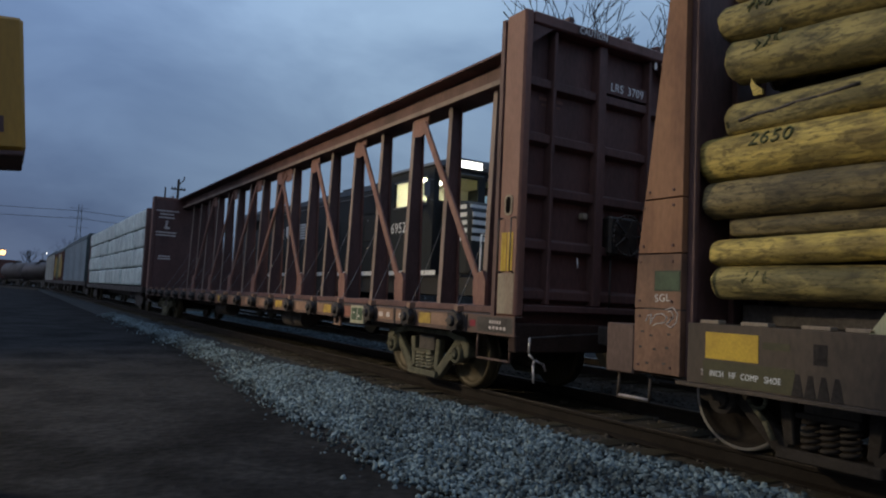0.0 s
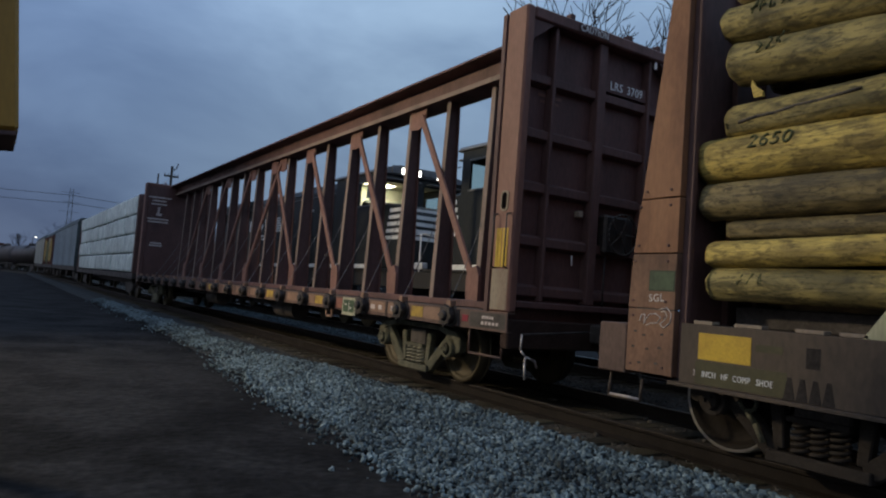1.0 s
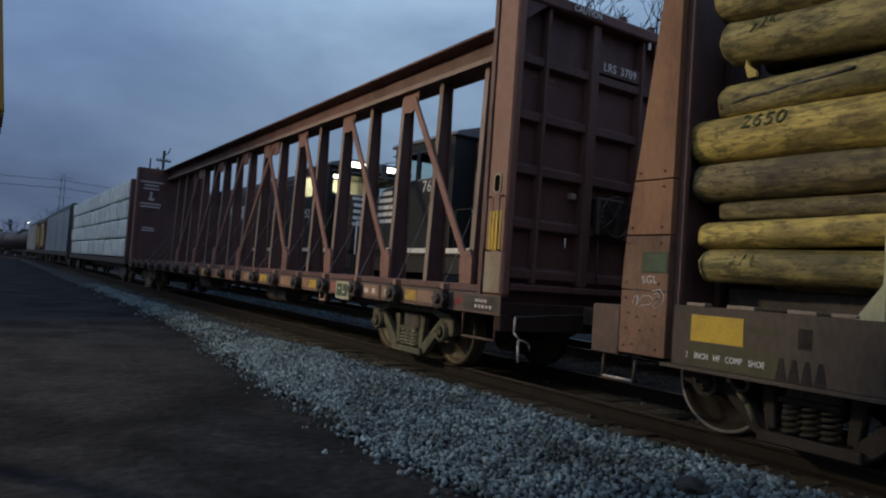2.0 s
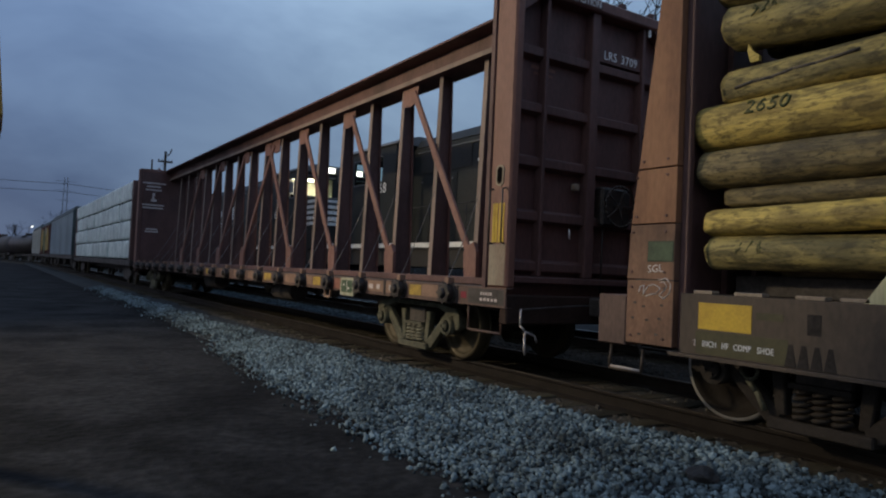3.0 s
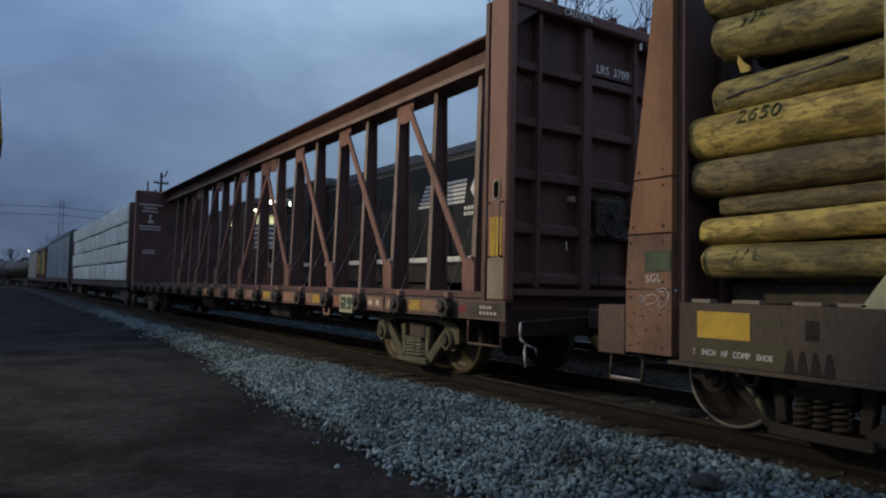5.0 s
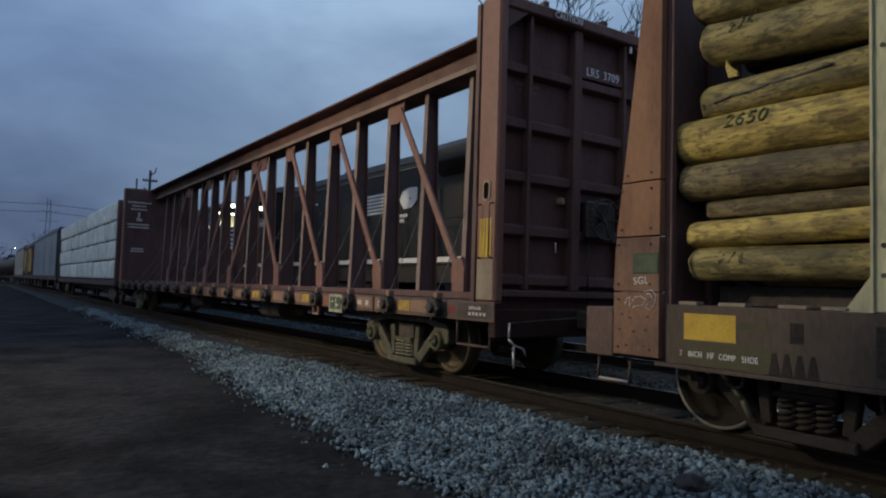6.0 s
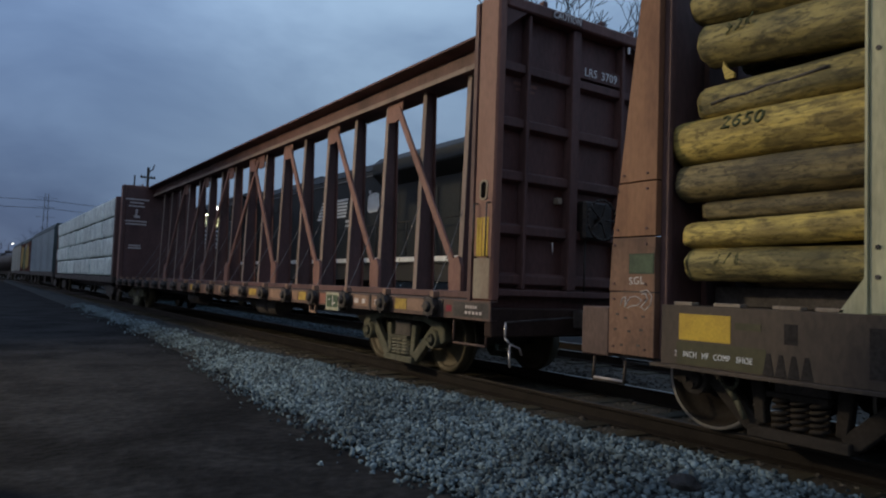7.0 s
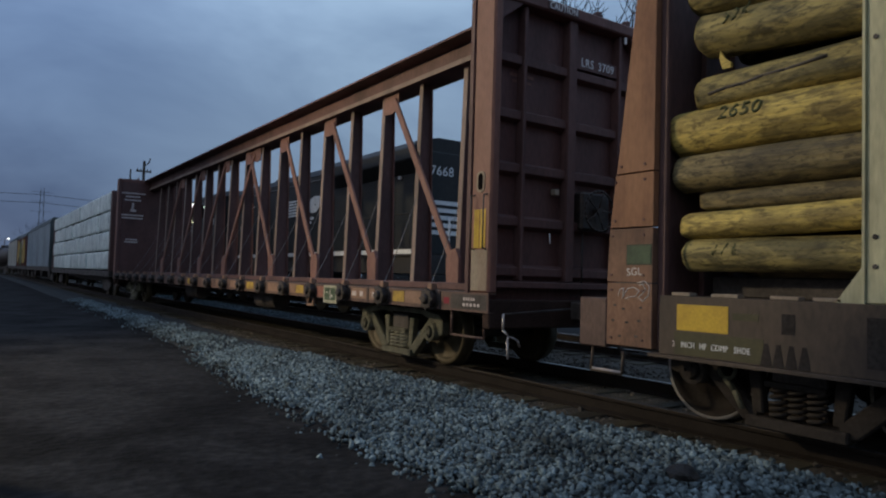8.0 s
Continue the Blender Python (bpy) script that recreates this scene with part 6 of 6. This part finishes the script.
tube(slim_bm, (0, 0, 0), (0, 0, 10.5), 0.11, 0.07, sides=10)
part("pole", slim_bm, "pole_wood", slim)
utility_pole(7.5, 120.0, 10.8)
TOWERS = ((-130.0, 205.0), (10.0, 215.0), (160.0, 230.0))
for x, y in TOWERS:
    lattice_tower(x, y, 23.5)
for (xa, ya), (xb, yb) in zip(TOWERS, TOWERS[1:]):
    for f in (0.825, 0.92):
        wires("power_line", (xa, ya, 23.5 * f + GROUND_Z), (xb, yb, 23.5 * f + GROUND_Z), 1.6, 0.075, "thin dark power line sagging across the sky")
wires("power_line", (6.3, 60, 9.9), (7.5, 120, 9.5), 0.6, 0.02, "thin dark wire between utility poles")
street_lamp(-7.7, 112.0, 5.45, "sodium", "glowing orange sodium street lamp far down the yard", (0.6, 0), 0.38)
street_lamp(-0.2, 160.0, 7.0, "lamp_white", "glowing white yard lamp far along the train", (0.5, 0), 0.10)
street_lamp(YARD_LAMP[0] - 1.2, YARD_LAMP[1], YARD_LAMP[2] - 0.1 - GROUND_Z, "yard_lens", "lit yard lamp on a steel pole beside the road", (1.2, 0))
yellow_box()
far_woods()
dark_lump()
rails()
stones("gravel_shoulder", "stone", 36000, shoulder_spots, (0.013, 0.029), "loose angular blue-grey ballast stones", 5)
stones("gravel_dark", "stone_dark", 9000, dark_spots, (0.016, 0.032), "sooty ballast stones around the ties", 6)
stones("gravel_between_tracks", "stone", 9000, middle_spots, (0.018, 0.036), "pale crushed stones between the two tracks", 7)
ties()

SPEED = 2.98


def motions():
    times = [0.2 * i for i in range(41)]
    for loco, sets, y, turn in ((LOCO_1, WHEELS_1, 9.15, 0), (LOCO_2, WHEELS_2, 4.65, 180)):
        walk(loco, [(t, pose(TRACK_2, y + SPEED * t, 0, 0, 0, turn)) for t in (0.0, 2.0, 4.0, 6.0, 8.0)])
        way = 1 if turn == 0 else -1
        for w, yw in sets:
            walk(w, [(t, pose(0, yw, 0.5, -way * math.degrees(SPEED * t / 0.5), 0, 0)) for t in times])


motions()
